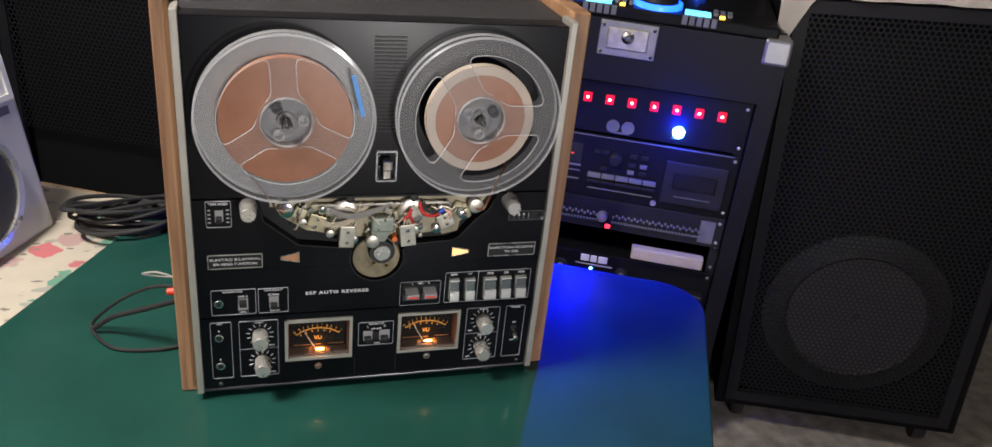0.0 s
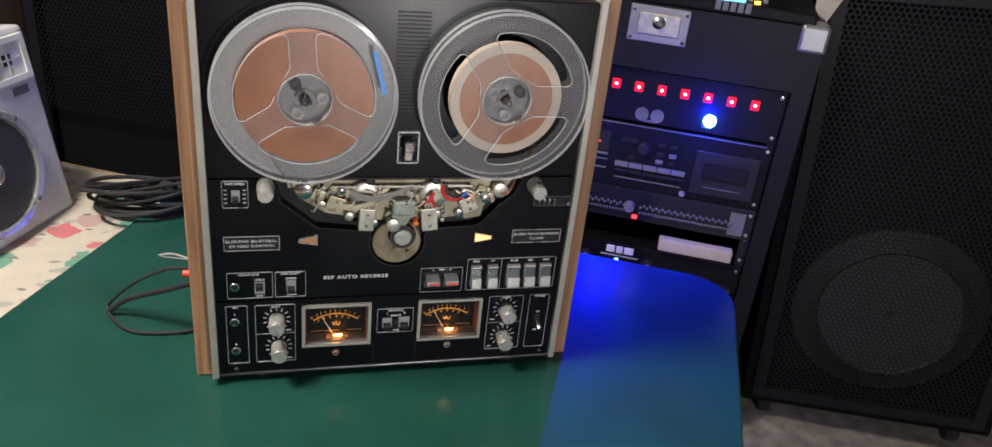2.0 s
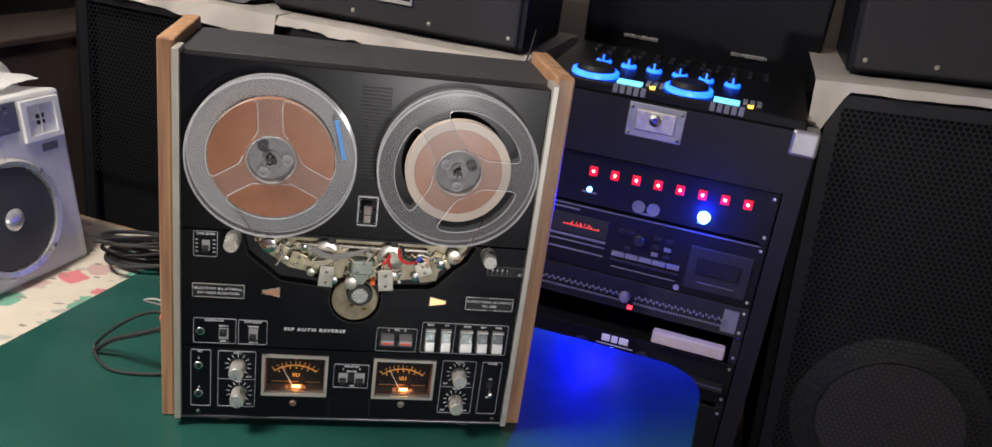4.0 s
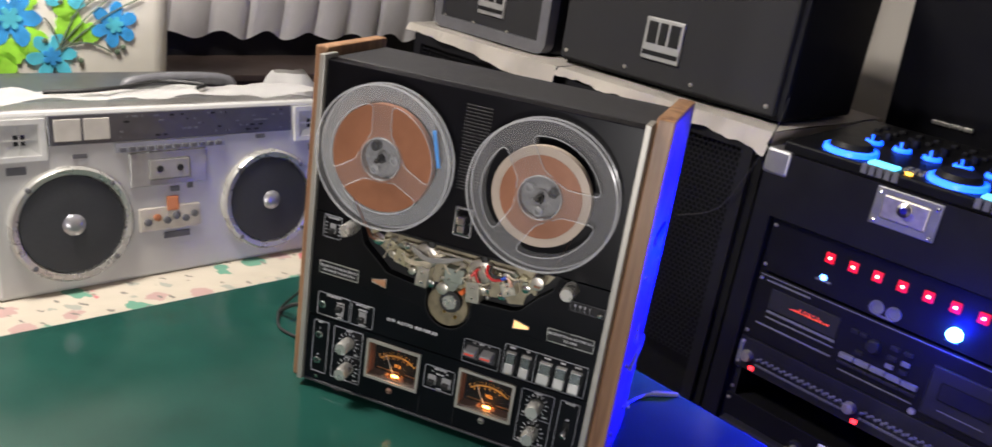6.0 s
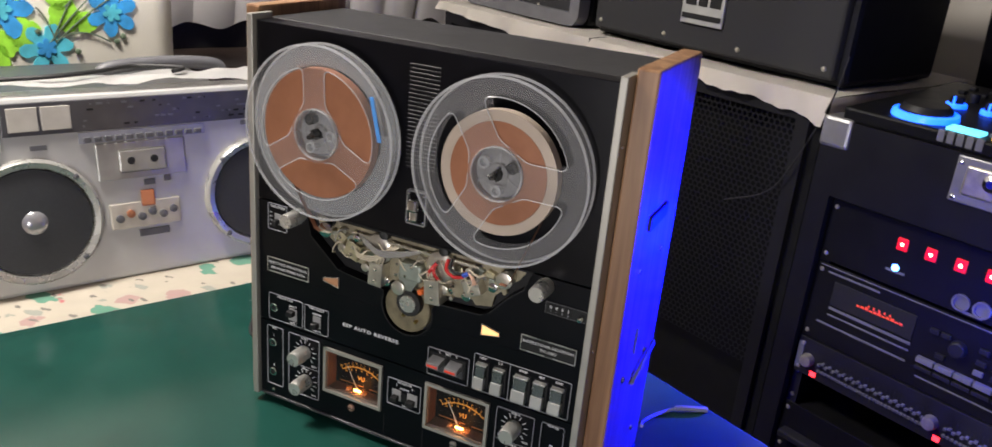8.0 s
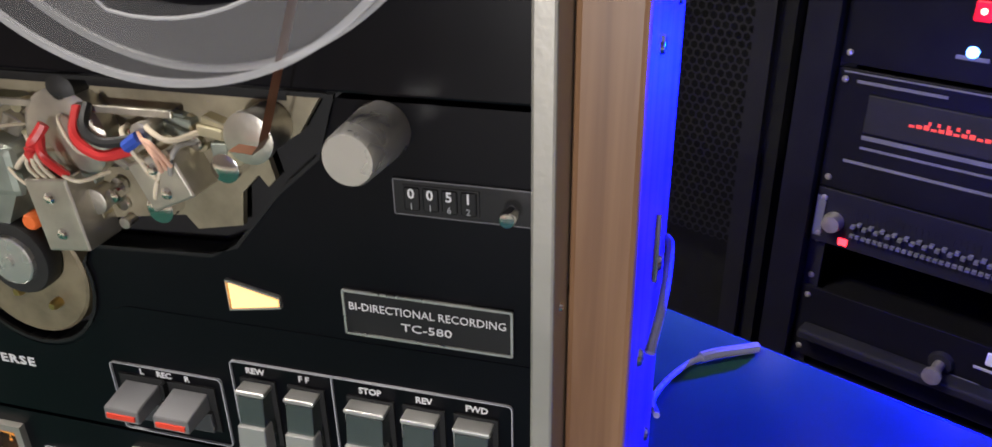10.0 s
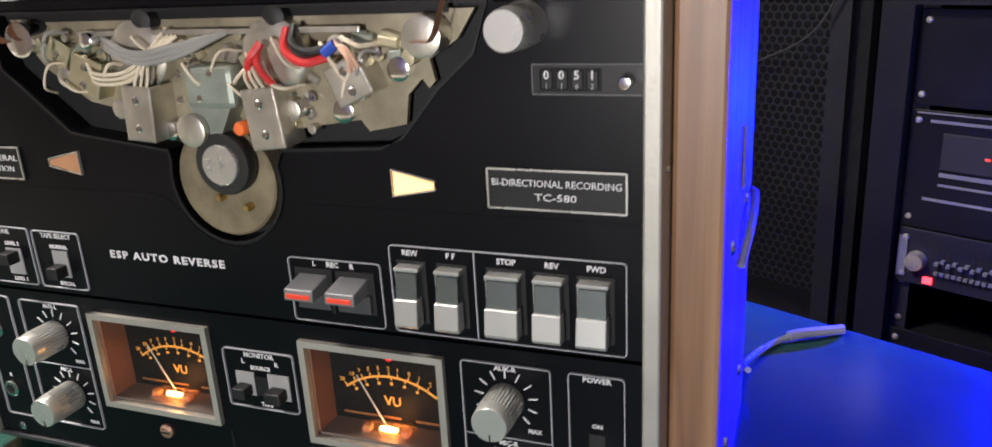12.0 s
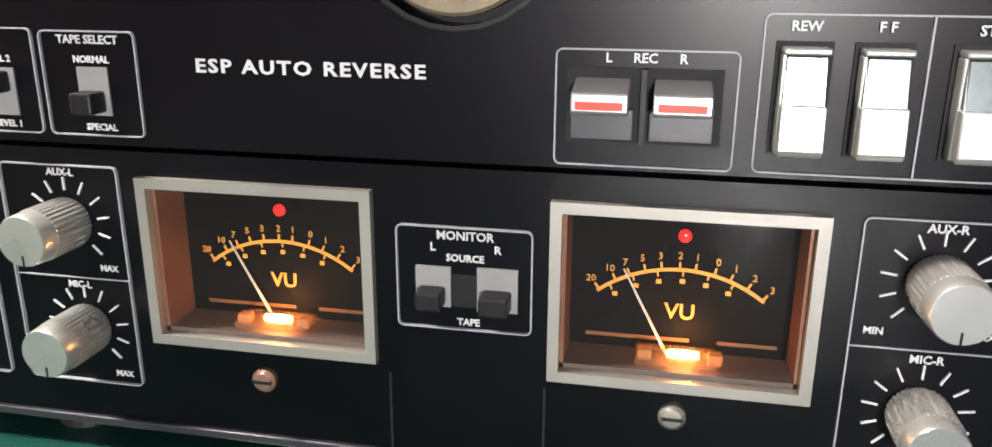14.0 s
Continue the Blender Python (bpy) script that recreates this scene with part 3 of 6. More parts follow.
# counter, rollers, lever, vent
dpart("counter_plate", B(0.1525, 0.1965, -0.0008, 0.0002, 0.9765, 0.9885), M_DARK)
dpart("counter_border", outline(bmesh.new(), rounded(0.1525, 0.1965, 0.9765, 0.9885, 0.0006, 2), 0.0004, -0.0011, 0.0), mat("dim_print", (0.12, 0.12, 0.13), 0.5))
cnt = dpart("tape_counter", B(0.1555, 0.180, -0.0012, 0.0, 0.9780, 0.9868, bevel=0.0003), M_RECESS, label="four-digit tape counter")
for i, ch in enumerate("0051"):
    part("digit_wheel", B(0.1562 + i * 0.006, 0.1612 + i * 0.006, -0.0019, -0.001, 0.9786 - TOP, 0.9862 - TOP, bevel=0.0006), M_DARK, cnt)
    text(ch, 0.1587 + i * 0.006, 0.9842, 0.0046, -0.0021, M_WHITE, cnt, DI, bold=0.00008)
    text("1162"[i], 0.1587 + i * 0.006, 0.9800, 0.0030, -0.0021, M_LINE, cnt, DI)
dpart("reset_button", lathe(bmesh.new(), [(0.0026, 0), (0.0026, 0.009), (0.0022, 0.0098), (0, 0.01)], (0.1905, 0, 0.9825), seg=20), M_CHROME, label="chrome counter reset button", smooth=True)
for x, z in ((0.1505, 1.0035), (-0.1395, 1.005)):
    b = lathe(bmesh.new(), [(0.0088, 0.0), (0.0090, 0.003), (0.0080, 0.024), (0.0074, 0.0252), (0.0, 0.0252)], (x, 0, z), seg=40)
    dpart("tape_guide", b, M_ALU, label="spun aluminium tape guide post", smooth=True)
# pause lever between the reels
b = bmesh.new()
outline(b, rounded(-0.0055, 0.0175, 1.031, 1.067, 0.002, 3), 0.0016, -0.004, 0.0)
lev = dpart("pause_lever", b, mat("worn_steel", (0.30, 0.30, 0.31), 0.4, 0.7), label="chrome lever in a riveted surround")
bb = bmesh.new()
box(bb, 0.0005, 0.0115, -0.014, -0.001, 1.047 - TOP, 1.060 - TOP, bevel=0.002)
box(bb, 0.0015, 0.0105, -0.010, -0.001, 1.036 - TOP, 1.048 - TOP, bevel=0.0015)
part("lever_tab", bb, M_CHROME, lev)
for x in (-0.003, 0.015):
    for z in (1.035, 1.049, 1.063):
        part("rivet", lathe(bmesh.new(), [(0.0018, 0), (0.0016, 0.005), (0, 0.0058)], (x, 0, z - TOP), seg=12), M_CHROME, lev)
for i in range(26):
    z = 1.088 + i * 0.00405
    dpart("vent_slat", B(-0.0105, 0.0225, -0.0008, 0.0004, z, z + 0.0019, bevel=0.0003, seg=1), M_DARK)

# ---- head assembly ----
rng = random.Random(4)
heads = dpart("head_assembly", prism(bmesh.new(), base, 0.0124, 0.0160), M_RECESS, label="exposed head assembly with its cover removed")


HS = Matrix.Translation((0.0016, 0.0095, 0.0015)) @ Matrix.Diagonal((1, 0.88, 1, 1))


def hp(name, bm, material, label="", smooth=False):
    bm.transform(DI @ HS if name != "recess_rim" else DI)
    return part(name, bm, material, heads, label, smooth)


hp("recess_rim", outline(bmesh.new(), base, -0.0014, -0.0012, 0.0005), M_DARK)
deckplate = [(-0.122, 1.008), (-0.104, 0.984), (-0.080, 0.968), (-0.030, 0.958), (0.036, 0.957), (0.070, 0.962), (0.074, 0.957), (0.092, 0.9605), (0.094, 0.973), (0.101, 0.980), (0.104, 0.976), (0.107, 0.979), (0.105, 0.988), (0.118, 0.996), (0.126, 1.008)]
hp("base_plate", prism(bmesh.new(), deckplate, -0.004, -0.001), mat("dark_zinc_plate", (0.34, 0.30, 0.21), 0.4, 0.45, vary=0.3, scale=60), "zinc-plated base plate")
disc = lathe(bmesh.new(), [(0.0272, -0.002), (0.0272, 0.009), (0.0262, 0.010), (0, 0.010)], (-0.0023, 0, 0.9325), seg=40)
hp("lower_plate", disc, mat("brown_zinc_plate", (0.24, 0.20, 0.13), 0.4, 0.4, vary=0.35, scale=70), "round zinc-plated plate", True)
hp("top_bar", B(-0.072, 0.078, -0.013, -0.0115, 1.0, 1.0025, bevel=0.0004), M_STEEL, "steel bridge bar")
hp("top_strip", B(-0.108, 0.115, -0.0048, -0.004, 1.0065, 1.0105), M_DARK)


def bracket(x, z, ang, w, h, d, material=M_STEEL, screws=2):
    """A folded sheet bracket with two screws on its face."""
    m = pose(x, 0, z, 0, ang, 0)
    b = bmesh.new()
    box(b, -w / 2, w / 2, -d, -d + 0.0015, -h / 2, h / 2, bevel=0.0009)
    box(b, w / 2 - 0.0013, w / 2, -d, -0.003, -h / 2, h / 2, bevel=0.0005, seg=1)
    box(b, -w / 2, -w / 2 + 0.0013, -d, -0.003, -h / 2, h / 2, bevel=0.0005, seg=1)
    b.transform(m)
    hp("bracket", b, material, "folded steel bracket")
    for i in range(screws):
        p = m @ Vector((0, -d, (i - (screws - 1) / 2) * h * 0.5))
        b = lathe(bmesh.new(), [(0.0021, 0), (0.0021, 0.0008), (0.0014, 0.0016), (0, 0.0017)], p, seg=12)
        hp("screw", b, M_CHROME, smooth=True)


def post(x, z, r, d, material=M_STEEL, cap=True, name="post"):
    prof = [(r, 0.002), (r, d * 0.8), (r * 1.12, d * 0.82), (r * 1.12, d * 0.97), (r * 0.9, d), (0, d)] if cap else [(r, 0.002), (r, d), (0, d)]
    hp(name, lathe(bmesh.new(), prof, (x, 0, z), seg=24), material, smooth=True)


bracket(-0.0370, 0.9655, 4, 0.0165, 0.026, 0.022)
bracket(0.0310, 0.9645, -6, 0.0175, 0.027, 0.022)
bracket(0.0740, 0.9810, -24, 0.0180, 0.0175, 0.020, M_STEEL)
bracket(-0.070, 0.982, 20, 0.018, 0.018, 0.016, M_BRASS)
bracket(-0.088, 0.992, 30, 0.013, 0.013, 0.012, M_BRASS, 1)
# central head block, grey-green casting
M_CAST = mat("grey_green_casting", (0.26, 0.29, 0.25), 0.45, 0.4, vary=0.2, scale=70)
b = bmesh.new()
box(b, -0.010, 0.0165, -0.020, -0.002, 0.968, 0.987, bevel=0.003)
prism(b, [(-0.010, 0.970), (0.013, 0.970), (0.004, 0.954), (-0.008, 0.954)], -0.018, -0.002)
hp("head_casting", b, M_CAST, "grey-green cast head block")
post(-0.0085, 0.9585, 0.0068, 0.023, M_STEEL)
for x, z in ((-0.012, 0.984), (0.005, 0.984), (-0.002, 0.973), (-0.013, 0.972)):
    b = lathe(bmesh.new(), [(0.0018, 0), (0.0015, 0.001), (0, 0.0013)], (x, -0.0195, z), seg=12)
    hp("screw", b, M_CHROME, smooth=True)
# pinch roller with black rubber tyre
b = lathe(bmesh.new(), [(0.0142, 0.0105), (0.0148, 0.0115), (0.0148, 0.017), (0.0142, 0.0185), (0.0095, 0.0185)], (0.003, 0, 0.9425), seg=40)
hp("pinch_roller", b, M_RUBBER, "black rubber pinch roller", True)
b = lathe(bmesh.new(), [(0.0095, 0.017), (0.0095, 0.0205), (0.009, 0.021), (0.002, 0.021), (0.002, 0.0225), (0, 0.0225)], (0.003, 0, 0.9425), seg=40)
hp("roller_cap", b, M_ALU, "spun aluminium roller cap", True)
hp("felt_pad", lathe(bmesh.new(), [(0.0032, 0.004), (0.0032, 0.0195), (0.0026, 0.0205), (0, 0.0207)], (0.0165, 0, 0.9595), seg=16), M_ORANGE, "orange felt pad", True)
for x, z in ((-0.005, 0.925), (0.010, 0.921)):
    hp("spring_post", lathe(bmesh.new(), [(0.002, 0.009), (0.002, 0.0135), (0.0013, 0.015), (0, 0.015)], (x, 0, z), seg=12), mat("brass", (0.6, 0.42, 0.15), 0.3, 0.9), smooth=True)
# guide posts and rollers
for x, z, r, d in ((0.1085, 0.9985, 0.0075, 0.021), (-0.1020, 0.9995, 0.0075, 0.021), (0.0685, 0.9955, 0.0035, 0.018), (-0.064, 0.9985, 0.0033, 0.018), (0.0945, 0.985, 0.0045, 0.014),
                   (-0.0845, 0.981, 0.0042, 0.014), (0.040, 0.967, 0.0042, 0.013), (-0.055, 0.966, 0.0042, 0.013), (0.076, 0.979, 0.0036, 0.013), (-0.028, 0.956, 0.004, 0.012), (0.066, 0.967, 0.0045, 0.013)):
    post(x, z, r, d, rng.choice((M_STEEL, M_CHROME)), name="guide_roller" if r > 0.006 else "post")
for x, z in ((-0.034, 1.0065), (0.037, 1.0065)):
    hp("black_stud", lathe(bmesh.new(), [(0.0055, 0.0), (0.0055, 0.012), (0.003, 0.0135), (0, 0.0135)], (x, 0, z), seg=20), M_RUBBER, smooth=True)
# coil housings at both sides of the middle
for sx in (-1, 1):
    b = lathe(bmesh.new(), [(0.016, 0.003), (0.016, 0.012), (0.014, 0.0135), (0.006, 0.0135), (0, 0.013)], (-0.002 + sx * 0.037, 0, 0.991), seg=36)
    hp("head_drum", b, M_STEEL, "dull steel head drum", True)
# screws scattered on the plate
for i in range(64):
    x = rng.uniform(-0.1, 0.108)
    lo = 0.958 + max(0, abs(x - 0.005) - 0.045) * 0.62
    z = rng.uniform(lo, 1.0)
    r = rng.uniform(0.0014, 0.0026)
    y = rng.uniform(0.004, 0.012)
    b = lathe(bmesh.new(), [(r, 0.003), (r, y), (r * 1.3, y), (r * 1.2, y + 0.0012), (0, y + 0.0016)], (x, 0, z), seg=10)
    hp("screw", b, rng.choice((M_CHROME, M_STEEL, M_BRASS)), smooth=True)
for i in range(56):
    x = rng.uniform(-0.115, 0.1)
    lo = 0.962 + max(0, abs(x - 0.005) - 0.045) * 0.62
    z = rng.uniform(lo, 0.998)
    w, h = rng.uniform(0.004, 0.011), rng.uniform(0.003, 0.009)
    b = B(-w / 2, w / 2, -rng.uniform(0.006, 0.011), -0.003, -h / 2, h / 2, bevel=0.0006, seg=1)
    b.transform(pose(x, 0, z, 0, rng.uniform(-40, 40), 0))
    hp("lug", b, rng.choice((M_STEEL, M_BRASS, M_BRASS, M_CAST)))


def wire(ctrl, r, material, label):
    hp("wire", tube(bmesh.new(), spline(ctrl, 6), r), material, label, True)


for k in range(3):
    o = k * 0.0022
    wire([(-0.071 + o, -0.012, 0.991 - o), (-0.060, -0.020, 0.984 - o), (-0.040, -0.021, 0.985 - o), (-0.026, -0.018, 0.995 - o), (-0.022, -0.010, 1.003)], 0.0009, M_WIREW, "cream insulated wire")
    wire([(-0.018 + o, -0.014, 1.000), (-0.030 + o, -0.020, 0.990), (-0.036 + o * 1.6, -0.021, 0.980), (-0.040 + o, -0.018, 0.972)], 0.0008, M_WIREW, "cream insulated wire")
    wire([(-0.060, -0.010, 0.999 - o), (-0.035, -0.020, 0.993 - o), (-0.012, -0.018, 0.996 - o), (0.012, -0.012, 1.001)], 0.0014, M_WIREG, "grey screened cable")
    wire([(0.026 + o * 1.6, -0.019, 0.976), (0.026 + o * 1.2, -0.0235, 0.984), (0.031 - o, -0.021, 0.993)], 0.0008, M_WIREW, "cream insulated wire")
wire([(0.026, -0.019, 0.982), (0.029, -0.0235, 0.989), (0.034, -0.020, 0.997)], 0.0020, M_WIRER, "red insulated wire")
wire([(0.037, -0.019, 0.979), (0.0335, -0.0235, 0.987), (0.032, -0.021, 0.993)], 0.0017, M_WIRER, "red insulated wire")
wire([(0.044, -0.014, 1.002), (0.046, -0.021, 0.994), (0.055, -0.0225, 0.989), (0.066, -0.020, 0.991)], 0.0019, M_WIRER, "red insulated wire")
wire([(0.048, -0.014, 1.003), (0.050, -0.021, 0.997), (0.057, -0.0225, 0.9935), (0.067, -0.020, 0.9945)], 0.0018, M_RUBBER, "black insulated wire")
wire([(0.065, -0.0215, 0.9925), (0.071, -0.022, 0.9965)], 0.0022, M_WIREB, "blue sleeve")
for k in range(3):
    wire([(0.070, -0.021, 0.9955 + k * 0.001), (0.077, -0.0245, 0.995 - k * 0.002), (0.080 - k * 0.002, -0.021, 0.987 - k * 0.001)], 0.0008, mat("pink_wire", (0.7, 0.42, 0.3), 0.5), "pale pink wire")


for k in range(16):
    x0 = rng.uniform(-0.10, 0.085)
    z0 = rng.uniform(0.978, 1.002) - max(0, 0.045 - abs(x0)) * 0.3
    dx, dz = rng.uniform(0.008, 0.022) * rng.choice((-1, 1)), rng.uniform(-0.016, 0.002)
    wire([(x0, -0.008, z0), (x0 + dx * 0.35, -0.019, z0 + dz * 0.2 + 0.003), (x0 + dx * 0.75, -0.020, z0 + dz * 0.7), (x0 + dx, -0.010, z0 + dz)], rng.uniform(0.0006, 0.001), rng.choice((M_WIREW, M_WIREW, M_WIREG)), "thin insulated wire")

# ---- tape reels ----
def flange(name, parent, material, r_out, r_hub, r0, r1, spoke, y0, y1, turn):
    """A flange with three rounded windows: a rim band, and under it a hub band and three spokes."""
    def ringband(ra, rb, n=96):
        bm = bmesh.new()
        lathe(bm, [(ra, -y0), (rb, -y0), (rb, -y1), (ra, -y1), (ra, -y0)], seg=n)
        return bm
    top = part(name, ringband(r1, r_out), material, parent, "clear plastic flange")
    part("hub_band", ringband(r_hub, r0), material, top)
    c, N, K = 0.0075, 28, 4
    for s in range(3):
        bm = bmesh.new()
        th = radians(turn + 120 * s)
        grid = []
        for i in range(N + 1):
            r = r0 + (r1 - r0) * i / N
            w = spoke
            for e in (r - r0, r1 - r):
                if e < c:
                    w += c - math.sqrt(max(0, c * c - (c - e) ** 2))
            al = min(radians(58), math.asin(min(0.99, w / r)))
            grid.append([[bm.verts.new((r * math.cos(th + f * al), y, r * math.sin(th + f * al))) for f in [-1 + 2 * k / K for k in range(K + 1)]] for y in (y0, y1)])
        for a, b in zip(grid, grid[1:]):
            for k in range(K):
                bm.faces.new((a[0][k], a[0][k + 1], b[0][k + 1], b[0][k]))
                bm.faces.new((a[1][k], b[1][k], b[1][k + 1], a[1][k + 1]))
            for k in (0, K):
                bm.faces.new((a[0][k], b[0][k], b[1][k], a[1][k]))
        part("spoke", bm, material, top)
    return top


def reel(x, z, turn, pack, leader, r1, spoke, label, back=M_CLEAR):
    R = thing("tape_reel", label, "tape reel", pose(x, 0, z), group="tape reels on the deck")
    flange("back_flange", R, back, 0.0875, 0.012, 0.029, r1, spoke, -0.0125, -0.011, turn)
    flange("front_flange", R, M_CLEAR, 0.0875, 0.012, 0.029, r1, spoke, -0.0275, -0.026, turn)
    rim = bmesh.new()
    for y in (-0.0118, -0.0268):
        prof = [(0.0872, -0.001), (0.0892, -0.0008), (0.0892, 0.0008), (0.0872, 0.001)]
        lathe(rim, [(r, h) for r, h in prof] + [prof[0]], (0, y, 0), seg=120)
    part("rim", rim, M_CLEARED, R, "thick clear rim", True)
    we = bmesh.new()
    cr = 0.0075
    for s in range(3):
        line = []
        for sg, th in ((1, radians(turn + 120 * s)), (-1, radians(turn + 120 * (s + 1)))):
            side = []
            for i in range(25):
                r = 0.0292 + (r1 - 0.0294) * i / 24
                w = spoke
                for e in (r - 0.029, r1 - r):
                    if e < cr:
                        w += cr - math.sqrt(max(0, cr * cr - (cr - e) ** 2))
                al = min(radians(58), math.asin(min(0.99, w / r)))
                side.append((r, th + sg * al))
            line += side if sg > 0 else side[::-1]
            if sg > 0:
                a0, a1 = side[-1][1], radians(turn + 120 * (s + 1)) - (side[-1][1] - th)
                line += [(r1, a0 + (a1 - a0) * k / 14) for k in range(1, 14)]
        tube(we, [(r * math.cos(a), -0.0277, r * math.sin(a)) for r, a in line], 0.00055, 6)
    part("window_edge", we, M_CLEARED, R)
    part("tape_pack", lathe(bmesh.new(), [(0.026, 0.0135), (pack, 0.0135), (pack, 0.0248), (0.026, 0.0248), (0.026, 0.0135)], seg=96), M_TAPE, R, "wound brown recording tape", True)
    if leader:
        part("leader_tape", lathe(bmesh.new(), [(pack + 0.0002, 0.0137), (leader, 0.0137), (leader, 0.0246), (pack + 0.0002, 0.0246), (pack + 0.0002, 0.0137)], seg=96), M_LEADER, R, "pale leader tape", True)
    hub = part("hub", lathe(bmesh.new(), [(0.0262, 0.011), (0.0262, 0.0282), (0.0255, 0.0288), (0.0245, 0.0282), (0.0245, 0.018), (0.009, 0.018), (0.009, 0.0225), (0.0045, 0.0225), (0.0045, 0.011)], seg=64), M_HUB, R, "clear plastic hub", True)
    for s in range(3):
        th = radians(turn + 30 + 120 * s)
        h = lathe(bmesh.new(), [(0.0056, 0.0175), (0.0056, 0.0262), (0.0040, 0.0262), (0.0040, 0.0182), (0, 0.0182)], (0.0165 * math.cos(th), 0, 0.0165 * math.sin(th)), seg=20)
        part("finger_hole", h, M_CLEARED if s else M_DARK, hub)
        rib = B(0.009, 0.025, -0.0205, -0.0175, -0.0006, 0.0006)
        rib.transform(pose(0, 0, 0, 0, -(turn + 90 + 120 * s), 0))
        part("rib", rib, M_CLEARED, hub)
    sp = bmesh.new()
    lathe(sp, [(0.0036, 0.0), (0.0036, 0.030), (0.0028, 0.038), (0.0016, 0.040), (0, 0.040)], seg=20)
    for s in range(3):
        fb = B(0.002, 0.0062, -0.034, -0.016, -0.0009, 0.0009, bevel=0.0004, seg=1)
        fb.transform(pose(0, 0, 0, 0, turn + 50 + 120 * s, 0))
        me = bpy.data.meshes.new("fin")
        fb.to_mesh(me)
        fb.free()
        sp.from_mesh(me)
    return R, sp


turns = (93, 0)
M_SPIN = mat("dark_steel_spindle", (0.10, 0.10, 0.10), 0.25, 0.8, vary=0.1)
for (x, z), tn, pk, ld, r1, spk, lab in zip(((-0.0995, 1.1085), (0.1005, 1.1105)), turns, (0.0655, 0.0485), (0, 0.0585), (0.0670, 0.0705), (0.0125, 0.0165),
                                        ("clear plastic tape reel nearly full of brown tape", "clear plastic tape reel half full of brown tape with pale leader")):
    R, sp = reel(x, z, tn, pk, ld, r1, spk, lab, M_FROST if x < 0 else M_CLEAR)
    sp.transform(pose(x, 0, z))
    dpart("spindle", sp, M_SPIN, label="dark steel reel spindle", smooth=True)
    if x < 0:
        # Blue reflection near the rim, put in as a coloured strip.
        b = B(0.066, 0.0705, -0.0288, -0.0282, -0.022, 0.022, bevel=0.0002, seg=1)
        b.transform(pose(0.004, 0, 0.012, 0, -14, 0))
        part("sticker", b, mat("blue_haze", (0.08, 0.3, 0.75), 0.5), R, "pale blue strip standing in for a reflection on the rim")
# tape between reels and head
tp = thing("tape_run", "thin brown tape threaded past the heads", "tape")
b = bmesh.new()


def ribbon(bm, pts, y0=-0.0245, y1=-0.0150):
    a = [bm.verts.new((x, y0, z)) for x, z in pts]
    c = [bm.verts.new((x, y1, z)) for x, z in pts]
    for i in range(len(pts) - 1):
        bm.faces.new((a[i], a[i + 1], c[i + 1], c[i]))
    d = [bm.verts.new((x + 0.0001, y0, z + 0.0001)) for x, z in pts]
    e = [bm.verts.new((x + 0.0001, y1, z + 0.0001)) for x, z in pts]
    for i in range(len(pts) - 1):
        bm.faces.new((d[i], e[i], e[i + 1], d[i + 1]))


ribbon(b, [(0.148, 1.082), (0.1185, 1.002), (0.116, 0.9985), (0.108, 0.9990)], -0.0165, -0.0105)
part("tape", b, M_TAPE, tp)
b = bmesh.new()
ribbon(b, [(-0.102, 1.0005), (-0.1085, 1.003), (-0.150, 1.070)], -0.0165, -0.0105)
part("tape", b, M_TAPE, tp)

# ---- room ----
FLOOR = 0.11
M_WALL = mat("cream_wall_paint", (0.62, 0.58, 0.52), 0.8, vary=0.05, scale=3, bump=0.1, fine=120)
# For the two unseen walls: dark, to cut fill light and panel reflections.
M_WALLDK = mat("dark_unseen_wall", (0.24, 0.20, 0.17), 0.8, vary=0.06, scale=3, bump=0.1, fine=120)
M_CEIL = mat("white_ceiling_paint", (0.75, 0.74, 0.7), 0.9, vary=0.04, scale=3)
M_CARPET = mat("pale_carpet", (0.32, 0.29, 0.25), 0.95, vary=0.35, scale=25, bump=0.6, fine=350)


def setting(name, bm, material, label, m=FT):
    bm.transform(m)
    return tagged(part(name, bm, material), label, name.split("_")[0], kind="structure")


setting("floor", B(-2.4, 2.3, -2.9, 1.9, 0.05, FLOOR), M_CARPET, "pale beige carpeted floor")
setting("ceiling", B(-2.4, 2.3, -2.9, 1.9, 2.45, 2.5), M_CEIL, "plain white painted ceiling")
setting("wall_back", B(-2.4, 2.3, 1.8, 1.9, 0, 2.45), M_WALL, "plain cream painted wall behind the loudspeakers")
setting("wall_front", B(-2.4, 2.3, -2.9, -2.8, 0, 2.45), M_WALLDK, "plain unseen wall, dark brown to reflect little light")
setting("wall_left", B(-1.85, -1.72, -2.8, 1.8, 0, 2.45), M_WALL, "plain cream painted wall with a curtain")
setting("wall_right", B(2.2, 2.3, -2.8, 1.8, 0, 2.45), M_WALLDK, "plain unseen wall, dark brown to reflect little light")
M_SHADE = mat("glowing_diffuser", (0.9, 0.88, 0.84), 0.4, bump=0.0, emit=(1.0, 0.93, 0.85), power=3.0)
cl = thing("ceiling_light", "round white ceiling light, switched on", "ceiling light", FT @ pose(-0.70, -0.50, 2.45))
part("base", lathe(bmesh.new(), [(0.2, 0), (0.2, 0.03), (0, 0.03)], axis=(0, 0, -1)), M_CEIL, cl)
part("diffuser", lathe(bmesh.new(), [(0.19, 0.03), (0.18, 0.07), (0.1, 0.1), (0, 0.105)], axis=(0, 0, -1)), M_SHADE, cl, "glowing white diffuser", True)

